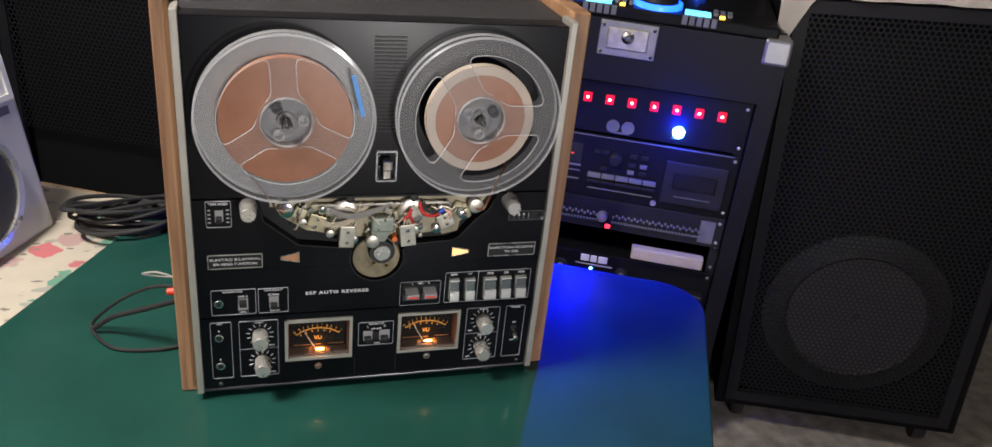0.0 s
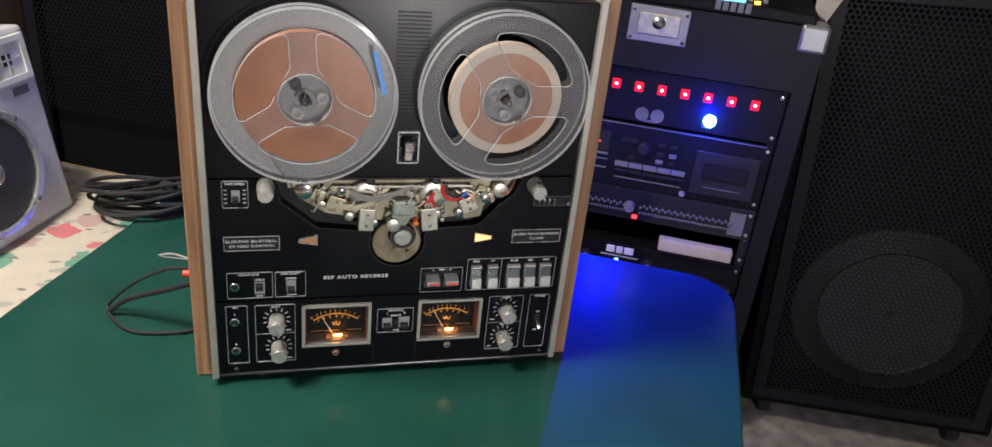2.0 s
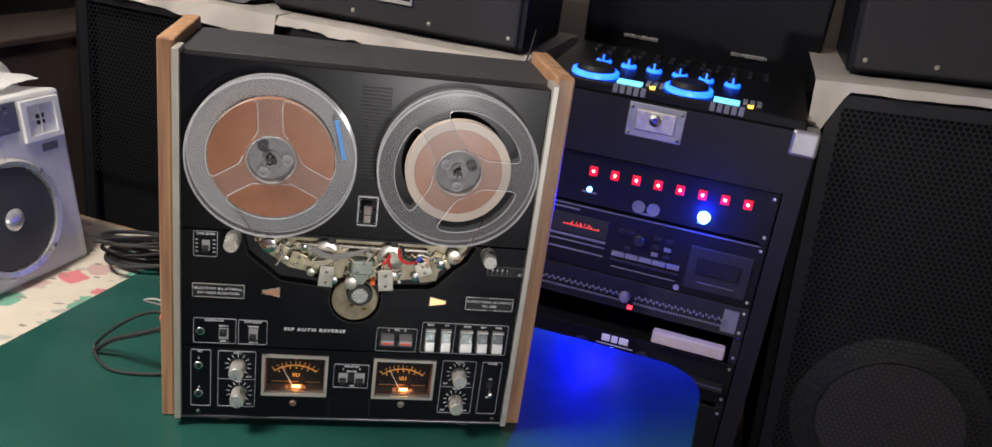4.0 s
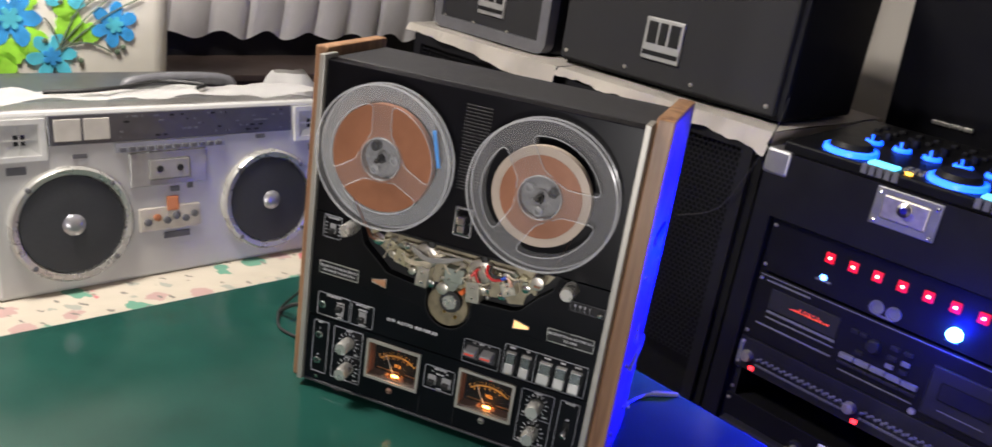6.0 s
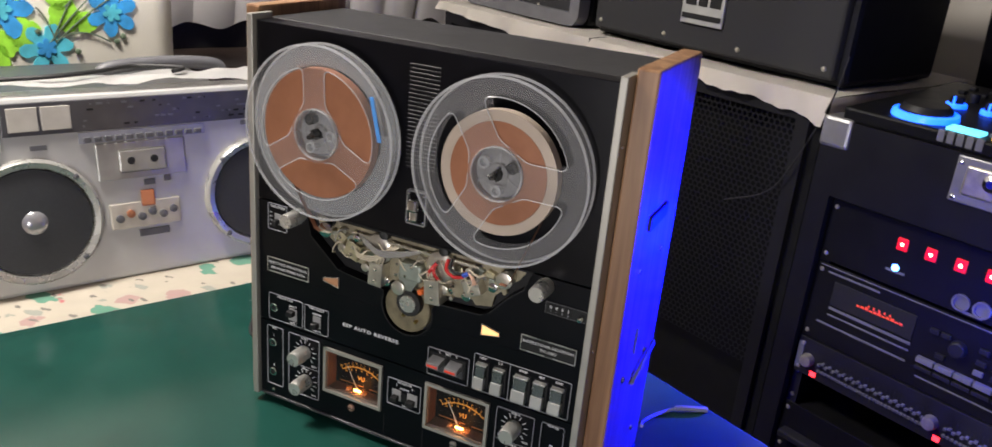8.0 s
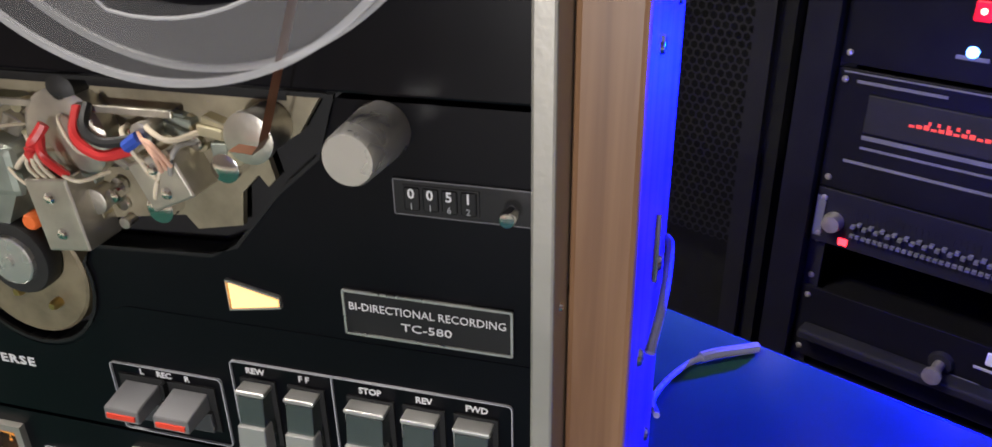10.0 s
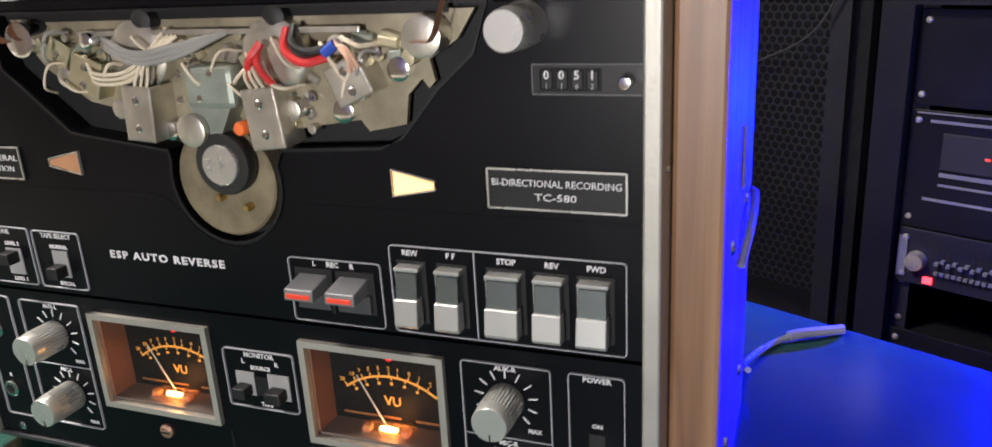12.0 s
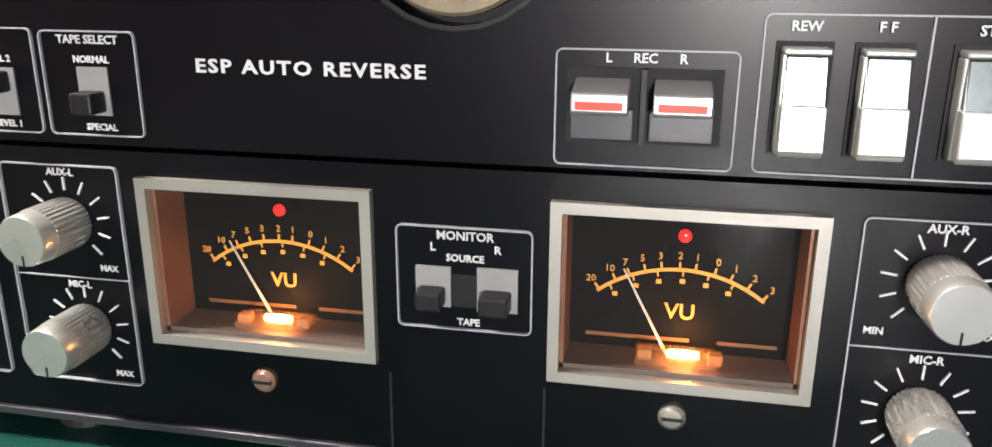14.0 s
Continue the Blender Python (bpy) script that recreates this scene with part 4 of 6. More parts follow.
# ---- tables ----
M_PINE = wood_mat("pale_wood", (0.25, 0.15, 0.08), (0.45, 0.3, 0.17))
tb = thing("table", "large wooden table under a flowered cloth", "table", FT)
part("tabletop", B(-1.3, 0.405, -0.62, 0.37, 0.71, 0.742), M_PINE, tb)
for u in (-1.22, 0.33):
    for v in (-0.54, 0.29):
        part("leg", B(u - 0.03, u + 0.03, v - 0.03, v + 0.03, FLOOR, 0.71, bevel=0.004), M_PINE, tb)


def flower_mat(name, ground, tones, scale, sharp=0.02):
    """Scattered blossoms and leaves printed on cloth."""
    m = mat(name, ground, 0.85, vary=0.05, bump=0.3, fine=500)
    n, l = m.node_tree.nodes, m.node_tree.links
    b = n["Principled BSDF"]
    co = n.new("ShaderNodeTexCoord")
    cur = b.inputs["Base Color"].links[0].from_socket
    for i, (col, sc, cut, stretch) in enumerate(tones):
        mp, vo, nz, ad, rp, mx = (n.new("ShaderNode" + t) for t in ("Mapping", "TexVoronoi", "TexNoise", "Math", "ValToRGB", "Mix"))
        mp.inputs["Location"].default_value = (3.1 * i, 1.7 * i, 0.4 * i)
        mp.inputs["Scale"].default_value = stretch
        l.new(co.outputs["Object"], mp.inputs["Vector"])
        vo.inputs["Scale"].default_value = scale * sc
        nz.inputs["Scale"].default_value = scale * sc * 3.2
        l.new(mp.outputs["Vector"], vo.inputs["Vector"])
        l.new(mp.outputs["Vector"], nz.inputs["Vector"])
        ad.operation = "MULTIPLY_ADD"
        l.new(nz.outputs["Fac"], ad.inputs[0])
        ad.inputs[1].default_value = 0.55
        l.new(vo.outputs["Distance"], ad.inputs[2])
        rp.color_ramp.elements[0].position, rp.color_ramp.elements[1].position = cut, cut + sharp
        rp.color_ramp.elements[0].color, rp.color_ramp.elements[1].color = (1, 1, 1, 1), (0, 0, 0, 1)
        l.new(ad.outputs[0], rp.inputs["Fac"])
        mx.data_type = "RGBA"
        l.new(rp.outputs["Color"], mx.inputs[0])
        l.new(cur, mx.inputs[6])
        mx.inputs[7].default_value = (*col, 1)
        cur = mx.outputs[2]
    l.new(cur, b.inputs["Base Color"])
    return m


M_CLOTH = flower_mat("flowered_tablecloth", (0.42, 0.375, 0.305), [((0.27, 0.28, 0.24), 19, 0.52, (1, 1.6, 1)), ((0.36, 0.24, 0.22), 13, 0.50, (1, 1, 1)), ((0.10, 0.24, 0.17), 9, 0.50, (1, 1.5, 1)), ((0.42, 0.12, 0.13), 9, 0.46, (1, 1, 1)), ((0.16, 0.15, 0.13), 24, 0.43, (1, 2.2, 1))], 1.0)
clo = bmesh.new()
NU, NV = 90, 60


def cloth_point(i, j):
    u, v = -1.42 + i * (0.60 + 1.42) / NU, -0.78 + j * (0.40 + 0.78) / NV
    z = 0.7435
    wob = 0.006 * math.sin(9 * v + 2 * u) + 0.004 * math.sin(23 * v)
    over = max(0.0, u - 0.405)
    if over > 0:
        z -= over * 2.4
        u = 0.408 + over * 0.22 + wob * min(1, over * 12)
    under = max(0.0, -1.3 - u)
    if under > 0:
        z -= under * 2
        u = -1.303 - under * 0.1
    fr = max(0.0, -0.62 - v)
    if fr > 0:
        z -= fr * 2
        v = -0.623 - fr * 0.1
    bk = max(0.0, v - 0.372)
    if bk > 0:
        z -= bk * 3
        v = 0.374
    return (u, v, z)


vs = [[clo.verts.new(cloth_point(i, j)) for j in range(NV + 1)] for i in range(NU + 1)]
for i in range(NU):
    for j in range(NV):
        clo.faces.new((vs[i][j], vs[i + 1][j], vs[i + 1][j + 1], vs[i][j + 1]))
clo.transform(FT)
tagged(part("tablecloth", clo, M_CLOTH, smooth=True), "cream tablecloth printed with red and green flowers", "tablecloth")
bd = bmesh.new()
prism(bd, rounded(-0.485, 0.422, -0.497, 0.388, 0.075, 10), 0, -0.010)
bd.transform(Matrix.Rotation(radians(-90), 4, "X"))
zs = [v.co.z for v in bd.verts]
bmesh.ops.translate(bd, verts=bd.verts, vec=(0, 0, 0.755 - max(zs)))
es = [e for e in bd.edges if all(abs(v.co.z - 0.755) < 1e-5 for v in e.verts)]
bmesh.ops.bevel(bd, geom=es, offset=0.004, segments=3, profile=0.5, affect="EDGES")
bd.transform(FT)
tagged(part("table_board", bd, M_GREEN), "dark green vinyl table board with rounded corners", "board")


# ---- loudspeakers ----
M_CARPETBLK = mat("black_speaker_carpet", (0.0055, 0.0055, 0.006), 0.9, spec=0.15, vary=0.3, scale=60, bump=0.4, fine=500)
M_MESHBLK = mat("black_steel_mesh", (0.008, 0.008, 0.010), 0.55, 0.0, spec=0.25, vary=0.1, bump=0.0)
M_CAP = mat("black_dust_cap", (0.010, 0.010, 0.011), 0.7, vary=0.2, scale=20)
M_CONE = mat("dark_paper_cone", (0.042, 0.041, 0.043), 0.75, vary=0.2, scale=20)


def hexmesh(bm, x0, x1, z0, z1, y, pitch=0.0115, w=0.0016):
    """A honeycomb of thin bars."""
    dx, dz = pitch, pitch * 0.866
    rows = int((z1 - z0) / dz)
    cols = int((x1 - x0) / dx)
    R = pitch / math.sqrt(3)
    r2 = R - w
    for r in range(rows):
        for c in range(cols):
            cx, cz = x0 + (c + 0.5 + 0.5 * (r % 2)) * dx, z0 + (r + 0.5) * dz
            if cx > x1 - dx * 0.4:
                continue
            o = [bm.verts.new((cx + R * math.sin(radians(60 * k)), y, cz + R * math.cos(radians(60 * k)))) for k in range(6)]
            i = [bm.verts.new((cx + r2 * math.sin(radians(60 * k)), y, cz + r2 * math.cos(radians(60 * k)))) for k in range(6)]
            for k in range(6):
                j = (k + 1) % 6
                bm.faces.new((o[k], o[j], i[j], i[k]))
    return bm


def pa_speaker(m, w, d, h, label, cone_z=None, cone_r=0.2, mesh_z=None, base=0.09, horn=True):
    s = thing("loudspeaker", label, "loudspeaker", m, group="large loudspeakers")
    part("cabinet", plate(bmesh.new(), 0, w, base, h, 0, d, [(0.035, w - 0.035, base + 0.035, h - 0.035)]), M_CARPETBLK, s, "black carpet-covered cabinet")
    part("baffle", B(0.03, w - 0.03, 0.03, 0.05, base + 0.03, h - 0.03), M_CARPETBLK, s)
    part("grille_frame", plate(bmesh.new(), 0.02, w - 0.02, base + 0.02, h - 0.02, -0.012, -0.001, [(0.045, w - 0.045, base + 0.045, h - 0.045)]), M_MESHBLK, s)
    z0, z1 = mesh_z or (base + 0.04, h - 0.04)
    tagged(part("grille", hexmesh(bmesh.new(), 0.03, w - 0.03, z0, z1, -0.006), M_MESHBLK, s, "black honeycomb steel grille"), kind="stuff")
    if cone_z:
        c = part("woofer", lathe(bmesh.new(), [(cone_r + 0.03, -0.0295), (cone_r + 0.03, -0.02), (cone_r, -0.014), (cone_r * 0.97, -0.012), (cone_r * 0.90, -0.008), (cone_r * 0.86, -0.013), (cone_r * 0.86, -0.0295)], (w / 2, 0, cone_z), seg=64), M_RUBBER, s, "woofer surround", True)
        part("cone", lathe(bmesh.new(), [(cone_r * 0.86, -0.0125), (cone_r * 0.38, -0.0285)], (w / 2, 0, cone_z), seg=64), M_CONE, c, "dark paper cone", True)
        part("dust_cap", lathe(bmesh.new(), [(cone_r * 0.39, -0.0280), (cone_r * 0.3, -0.019), (cone_r * 0.15, -0.0135), (0, -0.012)], (w / 2, 0, cone_z), seg=48), M_CAP, c, "domed black dust cap", True)
    for x in (0.06, w - 0.06):
        for y in (0.06, d - 0.06):
            cst = part("castor", lathe(bmesh.new(), [(0.0, -0.014), (0.034, -0.014), (0.037, -0.006), (0.037, 0.006), (0.034, 0.014), (0, 0.014)], (x, y, 0.037), (1, 0, 0), 24), M_RUBBER, s, "black castor wheel", True)
            part("fork", B(x - 0.024, x + 0.024, y - 0.03, y + 0.03, 0.072, base, bevel=0.004), M_STEEL, cst)
    return s


pa_speaker(FT @ pose(-1.19, 0.86, FLOOR), 0.545, 0.5, 1.085 - FLOOR, "tall black loudspeaker with a mesh grille under a white cloth", None, 0.2, (0.5, 0.96))
pa_speaker(FT @ pose(-0.615, 0.86, FLOOR), 0.545, 0.5, 1.085 - FLOOR, "tall black loudspeaker with a mesh grille beside the rack", None, 0.2, (0.45, 0.96))
RS = FT @ pose(0.588, 0.90, FLOOR, 0, -4.0, 0)
pa_speaker(RS, 0.54, 0.5, 1.045, "tall black loudspeaker with a large woofer behind its grille", 0.335, 0.17, base=0.065)

# ---- equipment rack ----
M_CASE = mat("black_case_laminate", (0.007, 0.007, 0.009), 0.45, spec=0.2, vary=0.15, scale=20, bump=0.2, fine=700)
M_UNIT = mat("black_rack_unit", (0.006, 0.006, 0.007), 0.4, spec=0.15, bump=0.04)
M_GUNIT = mat("grey_rack_unit", (0.018, 0.018, 0.021), 0.45, 0.2, spec=0.25)
M_LEDR = mat("red_led", (0.9, 0.05, 0.05), 0.3, bump=0.0, emit=(1.0, 0.02, 0.03), power=6)
M_LEDB = mat("blue_led", (0.1, 0.2, 1.0), 0.3, bump=0.0, emit=(0.08, 0.25, 1.0), power=14)
M_LEDW = mat("bright_blue_led", (0.3, 0.8, 1.0), 0.3, bump=0.0, emit=(0.15, 0.75, 1.0), power=60)
M_PALE = mat("pale_print", (0.13, 0.133, 0.15), 0.5, bump=0.0)
rack = thing("rack_case", "black wheeled rack case with metal corners", "rack case", FT @ pose(-0.035, 0.80, 0))
W, RT = 0.565, 1.068
part("shell", plate(bmesh.new(), 0, W, FLOOR + 0.004, RT, 0.0, 0.55, [(0.035, W - 0.035, 0.16, 0.945)]), M_CASE, rack, "black laminate shell")
# Sheet that closes the case, with the inside's shade in its colour.
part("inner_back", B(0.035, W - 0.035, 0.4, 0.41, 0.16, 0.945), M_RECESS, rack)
for u in (0.036, W - 0.054):
    r = part("rack_rail", B(u, u + 0.018, 0.02, 0.024, 0.16, 0.945), M_GUNIT, rack)
    for k in range(16):
        part("rail_screw", lathe(bmesh.new(), [(0.004, 0), (0.003, 0.002), (0, 0.0024)], (u + 0.009, 0.02, 0.18 + k * 0.049), seg=10), M_STEEL, r)
for u in (0.0, W):
    s = 1 if u == 0 else -1
    b = bmesh.new()
    xa, xb = sorted((u - s * 0.003, u + s * 0.048))
    box(b, xa, xb, -0.004, 0.05, RT - 0.046, RT + 0.004, bevel=0.006)
    part("corner", b, mat("worn_steel", (0.30, 0.30, 0.31), 0.4, 0.7), rack, "steel case corner")
lt = part("latch", B(0.212, 0.322, -0.004, 0.001, RT - 0.070, RT - 0.003, bevel=0.002), mat("worn_steel", (0.30, 0.30, 0.31), 0.4, 0.7), rack, "steel butterfly latch")
part("latch_dish", B(0.228, 0.306, -0.0075, -0.003, RT - 0.056, RT - 0.014, bevel=0.003), M_STEEL, lt)
part("latch_twist", lathe(bmesh.new(), [(0.012, 0), (0.012, 0.006), (0.006, 0.009), (0, 0.009)], (0.267, -0.007, RT - 0.030), seg=16), M_CHROME, lt)
for u in (0.219, 0.315):
    for z in (RT - 0.063, RT - 0.012):
        part("rivet", lathe(bmesh.new(), [(0.004, 0), (0.003, 0.002), (0, 0.003)], (u, -0.004, z), seg=10), M_CHROME, lt)


def unit(name, z0, z1, material, label, y=0.018):
    t = thing(name, label, name.replace("_", " "), FT @ pose(-0.035, 0.80, 0), group="rack units")
    part("face", B(0.038, W - 0.038, y - 0.005, y, z0, z1, bevel=0.001), material, t)
    part("body", B(0.06, W - 0.06, y + 0.001, 0.34, z0 + 0.003, z1 - 0.003), M_UNIT, t)
    for u in (0.047, W - 0.047):
        for z in (z0 + 0.012, z1 - 0.012):
            part("screw", lathe(bmesh.new(), [(0.004, 0), (0.003, 0.002), (0, 0.0025)], (u, y - 0.005, z), seg=10), M_STEEL, t)
    return t


L0 = 0.035
amp = unit("power_amplifier", 0.835, 0.94, M_UNIT, "black power amplifier with a row of red lights")
for i in range(8):
    u = L0 + 0.129 + 0.309 * i / 7
    a = part("light_window", B(u - 0.0085, u + 0.0085, 0.010, 0.0135, 0.896, 0.916, bevel=0.002), mat("red_window", (0.3, 0.01, 0.02), 0.25, emit=(1, 0.01, 0.04), power=1.0, bump=0), amp, "red lit window")
    part("light", lathe(bmesh.new(), [(0.0032, 0), (0.002, 0.001), (0, 0.0012)], (u, 0.0099, 0.906), seg=10), mat("red_core", (1, 0.6, 0.3), 0.3, emit=(1.0, 0.35, 0.2), power=9, bump=0), a)
part("blue_lamp", lathe(bmesh.new(), [(0.012, 0), (0.011, 0.006), (0.006, 0.010), (0, 0.011)], (L0 + 0.362, 0.013, 0.861), seg=20), M_LEDW, amp, "glaring blue-white lamp", True)
part("power_light", lathe(bmesh.new(), [(0.006, 0), (0.005, 0.003), (0, 0.004)], (L0 + 0.127, 0.013, 0.866), seg=14), M_LEDB, amp, "small blue light", True)
for du in (0.232, 0.262):
    part("socket_ring", lathe(bmesh.new(), [(0.013, 0.0), (0.013, 0.004), (0.010, 0.004), (0.010, 0.0005), (0, 0.0005)], (L0 + du, 0.013, 0.853), seg=24), M_PALE, amp)
for du, dz, w in ((0.128, 0.852, 0.03), (0.25, 0.832, 0.03), (0.36, 0.84, 0.02)):
    part("print_bar", B(L0 + du - w / 2, L0 + du + w / 2, 0.0122, 0.0135, dz + 0.006, dz + 0.010), M_PALE, amp)
mdk = unit("cassette_deck", 0.692, 0.830, M_UNIT, "black cassette deck with silver keys")
for x0, x1, z, h in ((0.045, 0.515, 0.826, 0.0016), (0.060, 0.150, 0.8165, 0.0030), (0.075, 0.215, 0.7560, 0.0045), (0.075, 0.215, 0.7450, 0.0025), (0.060, 0.215, 0.7265, 0.0030), (0.235, 0.370, 0.7115, 0.0022)):
    part("trim_line", B(x0, x1, 0.0115, 0.0135, z, z + h), M_PALE, mdk)
dsp = part("display", B(0.075, 0.215, 0.0105, 0.0135, 0.764, 0.806, bevel=0.001), M_RECESS, mdk, "dark display with red digits")
M_DIGIT = mat("dim_red_digit", (0.6, 0.05, 0.03), 0.4, bump=0.0, emit=(1.0, 0.08, 0.03), power=0.6)
for k in range(11):
    part("digit_bar", B(0.120 + k * 0.0072, 0.1255 + k * 0.0072, 0.0098, 0.0106, 0.7815, 0.784 + (k % 3) * 0.0012), M_DIGIT, dsp)
for k in range(5):
    part("digit_bar", B(0.138 + k * 0.009, 0.141 + k * 0.009, 0.0098, 0.0106, 0.787, 0.7905), M_DIGIT, dsp)
dr = part("cassette_door", B(0.385, 0.512, 0.0085, 0.0135, 0.706, 0.800, bevel=0.003), M_GUNIT, mdk, "dark cassette door")
part("door_window", B(0.405, 0.492, 0.0072, 0.0088, 0.742, 0.776, bevel=0.002), mat("smoky_door", (0.010, 0.010, 0.013), 0.2, spec=0.3), dr, "smoky door window")
part("door_line", B(0.412, 0.486, 0.0076, 0.0088, 0.724, 0.7255), M_PALE, dr)
for k in range(5):
    part("silver_key", B(0.232 + k * 0.0285, 0.2585 + k * 0.0285, 0.004, 0.0135, 0.739, 0.748, bevel=0.001), M_PALE, mdk)
    part("silver_key", B(0.232 + k * 0.0285, 0.2585 + k * 0.0285, 0.006, 0.0135, 0.7265, 0.7335, bevel=0.001), M_GUNIT, mdk)
for k, (x, z) in enumerate(((0.245, 0.795), (0.262, 0.795), (0.318, 0.795), (0.342, 0.795), (0.318, 0.776), (0.342, 0.776), (0.262, 0.760), (0.318, 0.760), (0.342, 0.760))):
    part("button", B(x - 0.007, x + 0.007, 0.008, 0.0135, z - 0.004, z + 0.004, bevel=0.001), M_PALE if k in (5, 7) else M_GUNIT, mdk)
part("knob", lathe(bmesh.new(), [(0.013, 0), (0.012, 0.010), (0.010, 0.012), (0, 0.0122)], (0.283, 0.013, 0.783), seg=24), M_GUNIT, mdk, "dark round knob", True)
part("jack", lathe(bmesh.new(), [(0.006, 0), (0.006, 0.003), (0.003, 0.003), (0.003, 0.001), (0, 0.001)], (0.375, 0.013, 0.7005), seg=16), M_STEEL, mdk, "steel jack socket", True)
eq = unit("graphic_equaliser", 0.622, 0.690, M_GUNIT, "grey graphic equaliser with rows of slider caps")
for side in range(2):
    for k in range(30):
        u = 0.085 + side * 0.215 + k * 0.0064
        part("slider_slot", B(u - 0.0006, u + 0.0006, 0.0123, 0.0135, 0.632, 0.672), M_RECESS, eq)
        part("slider_cap", B(u - 0.0022, u + 0.0022, 0.008, 0.0128, 0.640, 0.6435), M_PALE, eq)
        part("slider_cap", B(u - 0.0022, u + 0.0022, 0.006, 0.0128, 0.652 + 0.004 * (k % 2), 0.6555 + 0.004 * (k % 2)), M_PALE, eq)
    part("clip_light", B(0.075 + side * 0.215 - 0.004, 0.075 + side * 0.215 + 0.006, 0.011, 0.0135, 0.626, 0.634), M_LEDR, eq, "red light")
    part("knob", lathe(bmesh.new(), [(0.012, 0), (0.010, 0.012), (0, 0.013)], (0.062 + side * 0.215, 0.013, 0.652), seg=20), M_STEEL, eq, "grey knob", True)
    part("label_patch", B(0.040 + side * 0.44, 0.050 + side * 0.46, 0.011, 0.0135, 0.63, 0.68), M_PALE, eq)
am2 = unit("bass_amplifier", 0.462, 0.560, M_UNIT, "black amplifier with two carrying handles and a pale logo")
for a, b2 in ((0.246, 0.264), (0.267, 0.281), (0.284, 0.304)):
    part("logo_block", B(a, b2, 0.0105, 0.0135, 0.5385, 0.5545, bevel=0.001, seg=1), M_WHITE, am2, "pale block of the logo")
part("logo_line", B(0.236, 0.316, 0.0115, 0.0135, 0.5305, 0.5330), M_LINE, am2)
part("power_light", lathe(bmesh.new(), [(0.004, 0), (0.003, 0.003), (0, 0.004)], (L0 + 0.236, 0.013, 0.522), seg=14), M_LEDB, am2, "small blue light")
part("rating_plate", B(0.200, 0.246, 0.0115, 0.0135, 0.5055, 0.5115), M_PALE, am2)
for u in (0.205, 0.338):
    kn = part("handle", lathe(bmesh.new(), [(0.006, 0), (0.006, 0.030), (0.010, 0.031), (0.010, 0.036), (0, 0.037)], (u, 0.013, 0.522), seg=16), M_STEEL, am2, "steel front handle post", True)
    part("boss", lathe(bmesh.new(), [(0.014, 0), (0.012, 0.006), (0.006, 0.007)], (u, 0.013, 0.522), seg=20), M_GUNIT, kn, "dark boss", True)
part("front_bar", B(0.05, W - 0.05, -0.012, 0.013, 0.500, 0.512, bevel=0.003), M_GUNIT, am2)
part("sill_tray", B(0.35, 0.50, -0.01, 0.0135, 0.574, 0.60, bevel=0.003), mat("beige_tray", (0.4, 0.34, 0.28), 0.6), am2)
un3 = unit("lower_amplifier", 0.30, 0.45, M_UNIT, "black amplifier low in the rack with round sockets")
for u in (0.36, 0.42):
    part("socket_ring", lathe(bmesh.new(), [(0.02, 0.0), (0.02, 0.004), (0.016, 0.004), (0.016, 0.0005), (0, 0.0005)], (u, 0.013, 0.40), seg=24), M_PALE, un3)
part("green_light", lathe(bmesh.new(), [(0.004, 0), (0.003, 0.003), (0, 0.004)], (0.39, 0.013, 0.41), seg=14), mat("green_led", (0.4, 0.9, 0.1), 0.3, emit=(0.5, 1, 0.1), power=6, bump=0), un3, "small green light")

# player on the rack
M_GLOW = mat("blue_ring", (0.1, 0.4, 1), 0.3, bump=0.0, emit=(0.003, 0.07, 1.0), power=4.2)
M_CYAN = mat("cyan_screen", (0.2, 0.6, 0.8), 0.3, bump=0.0, emit=(0.12, 0.62, 0.9), power=2.0)
PM = FT @ pose(-0.01, 0.803, RT + 0.0002, 3.0, 0, 0)
ply = thing("dj_controller", "black twin player console with glowing blue jog rings", "controller", PM)
part("body", B(0.0, 0.515, 0, 0.37, 0.0, 0.022, bevel=0.004), M_UNIT, ply)
for k, u in enumerate((0.10, 0.287)):
    part("jog_wheel", lathe(bmesh.new(), [(0.038, 0), (0.038, 0.012), (0.032, 0.02), (0, 0.021)], (u, 0.055, 0.022), (0, 0, 1), 40), M_DARK, ply, "black jog wheel", True)
    part("jog_ring", lathe(bmesh.new(), [(0.040, 0.0), (0.048, 0.0), (0.047, 0.008), (0.041, 0.010), (0.040, 0.0)], (u, 0.055, 0.022), (0, 0, 1), 48), M_GLOW, ply, "glowing blue ring", True)
    part("screen", B(u + 0.052, u + 0.100, 0.012, 0.036, 0.021, 0.0265), M_CYAN, ply, "lit cyan display")
    for j in range(5):
        part("pad", B(u + 0.048 + j * 0.0135, u + 0.058 + j * 0.0135, -0.001, 0.006, 0.006, 0.0235, bevel=0.001), M_PALE, ply)
    part("amber_light", B(u + 0.116, u + 0.126, 0.014, 0.020, 0.021, 0.026), mat("amber_light", (1, 0.6, 0.1), 0.3, emit=(1, 0.5, 0.05), power=5, bump=0), ply)
    for j in range(6):
        part("key_button", B(u + 0.106 + (j % 3) * 0.013, u + 0.115 + (j % 3) * 0.013, 0.028 + (j // 3) * 0.018, 0.038 + (j // 3) * 0.018, 0.021, 0.028, bevel=0.001, seg=1), M_PALE, ply)
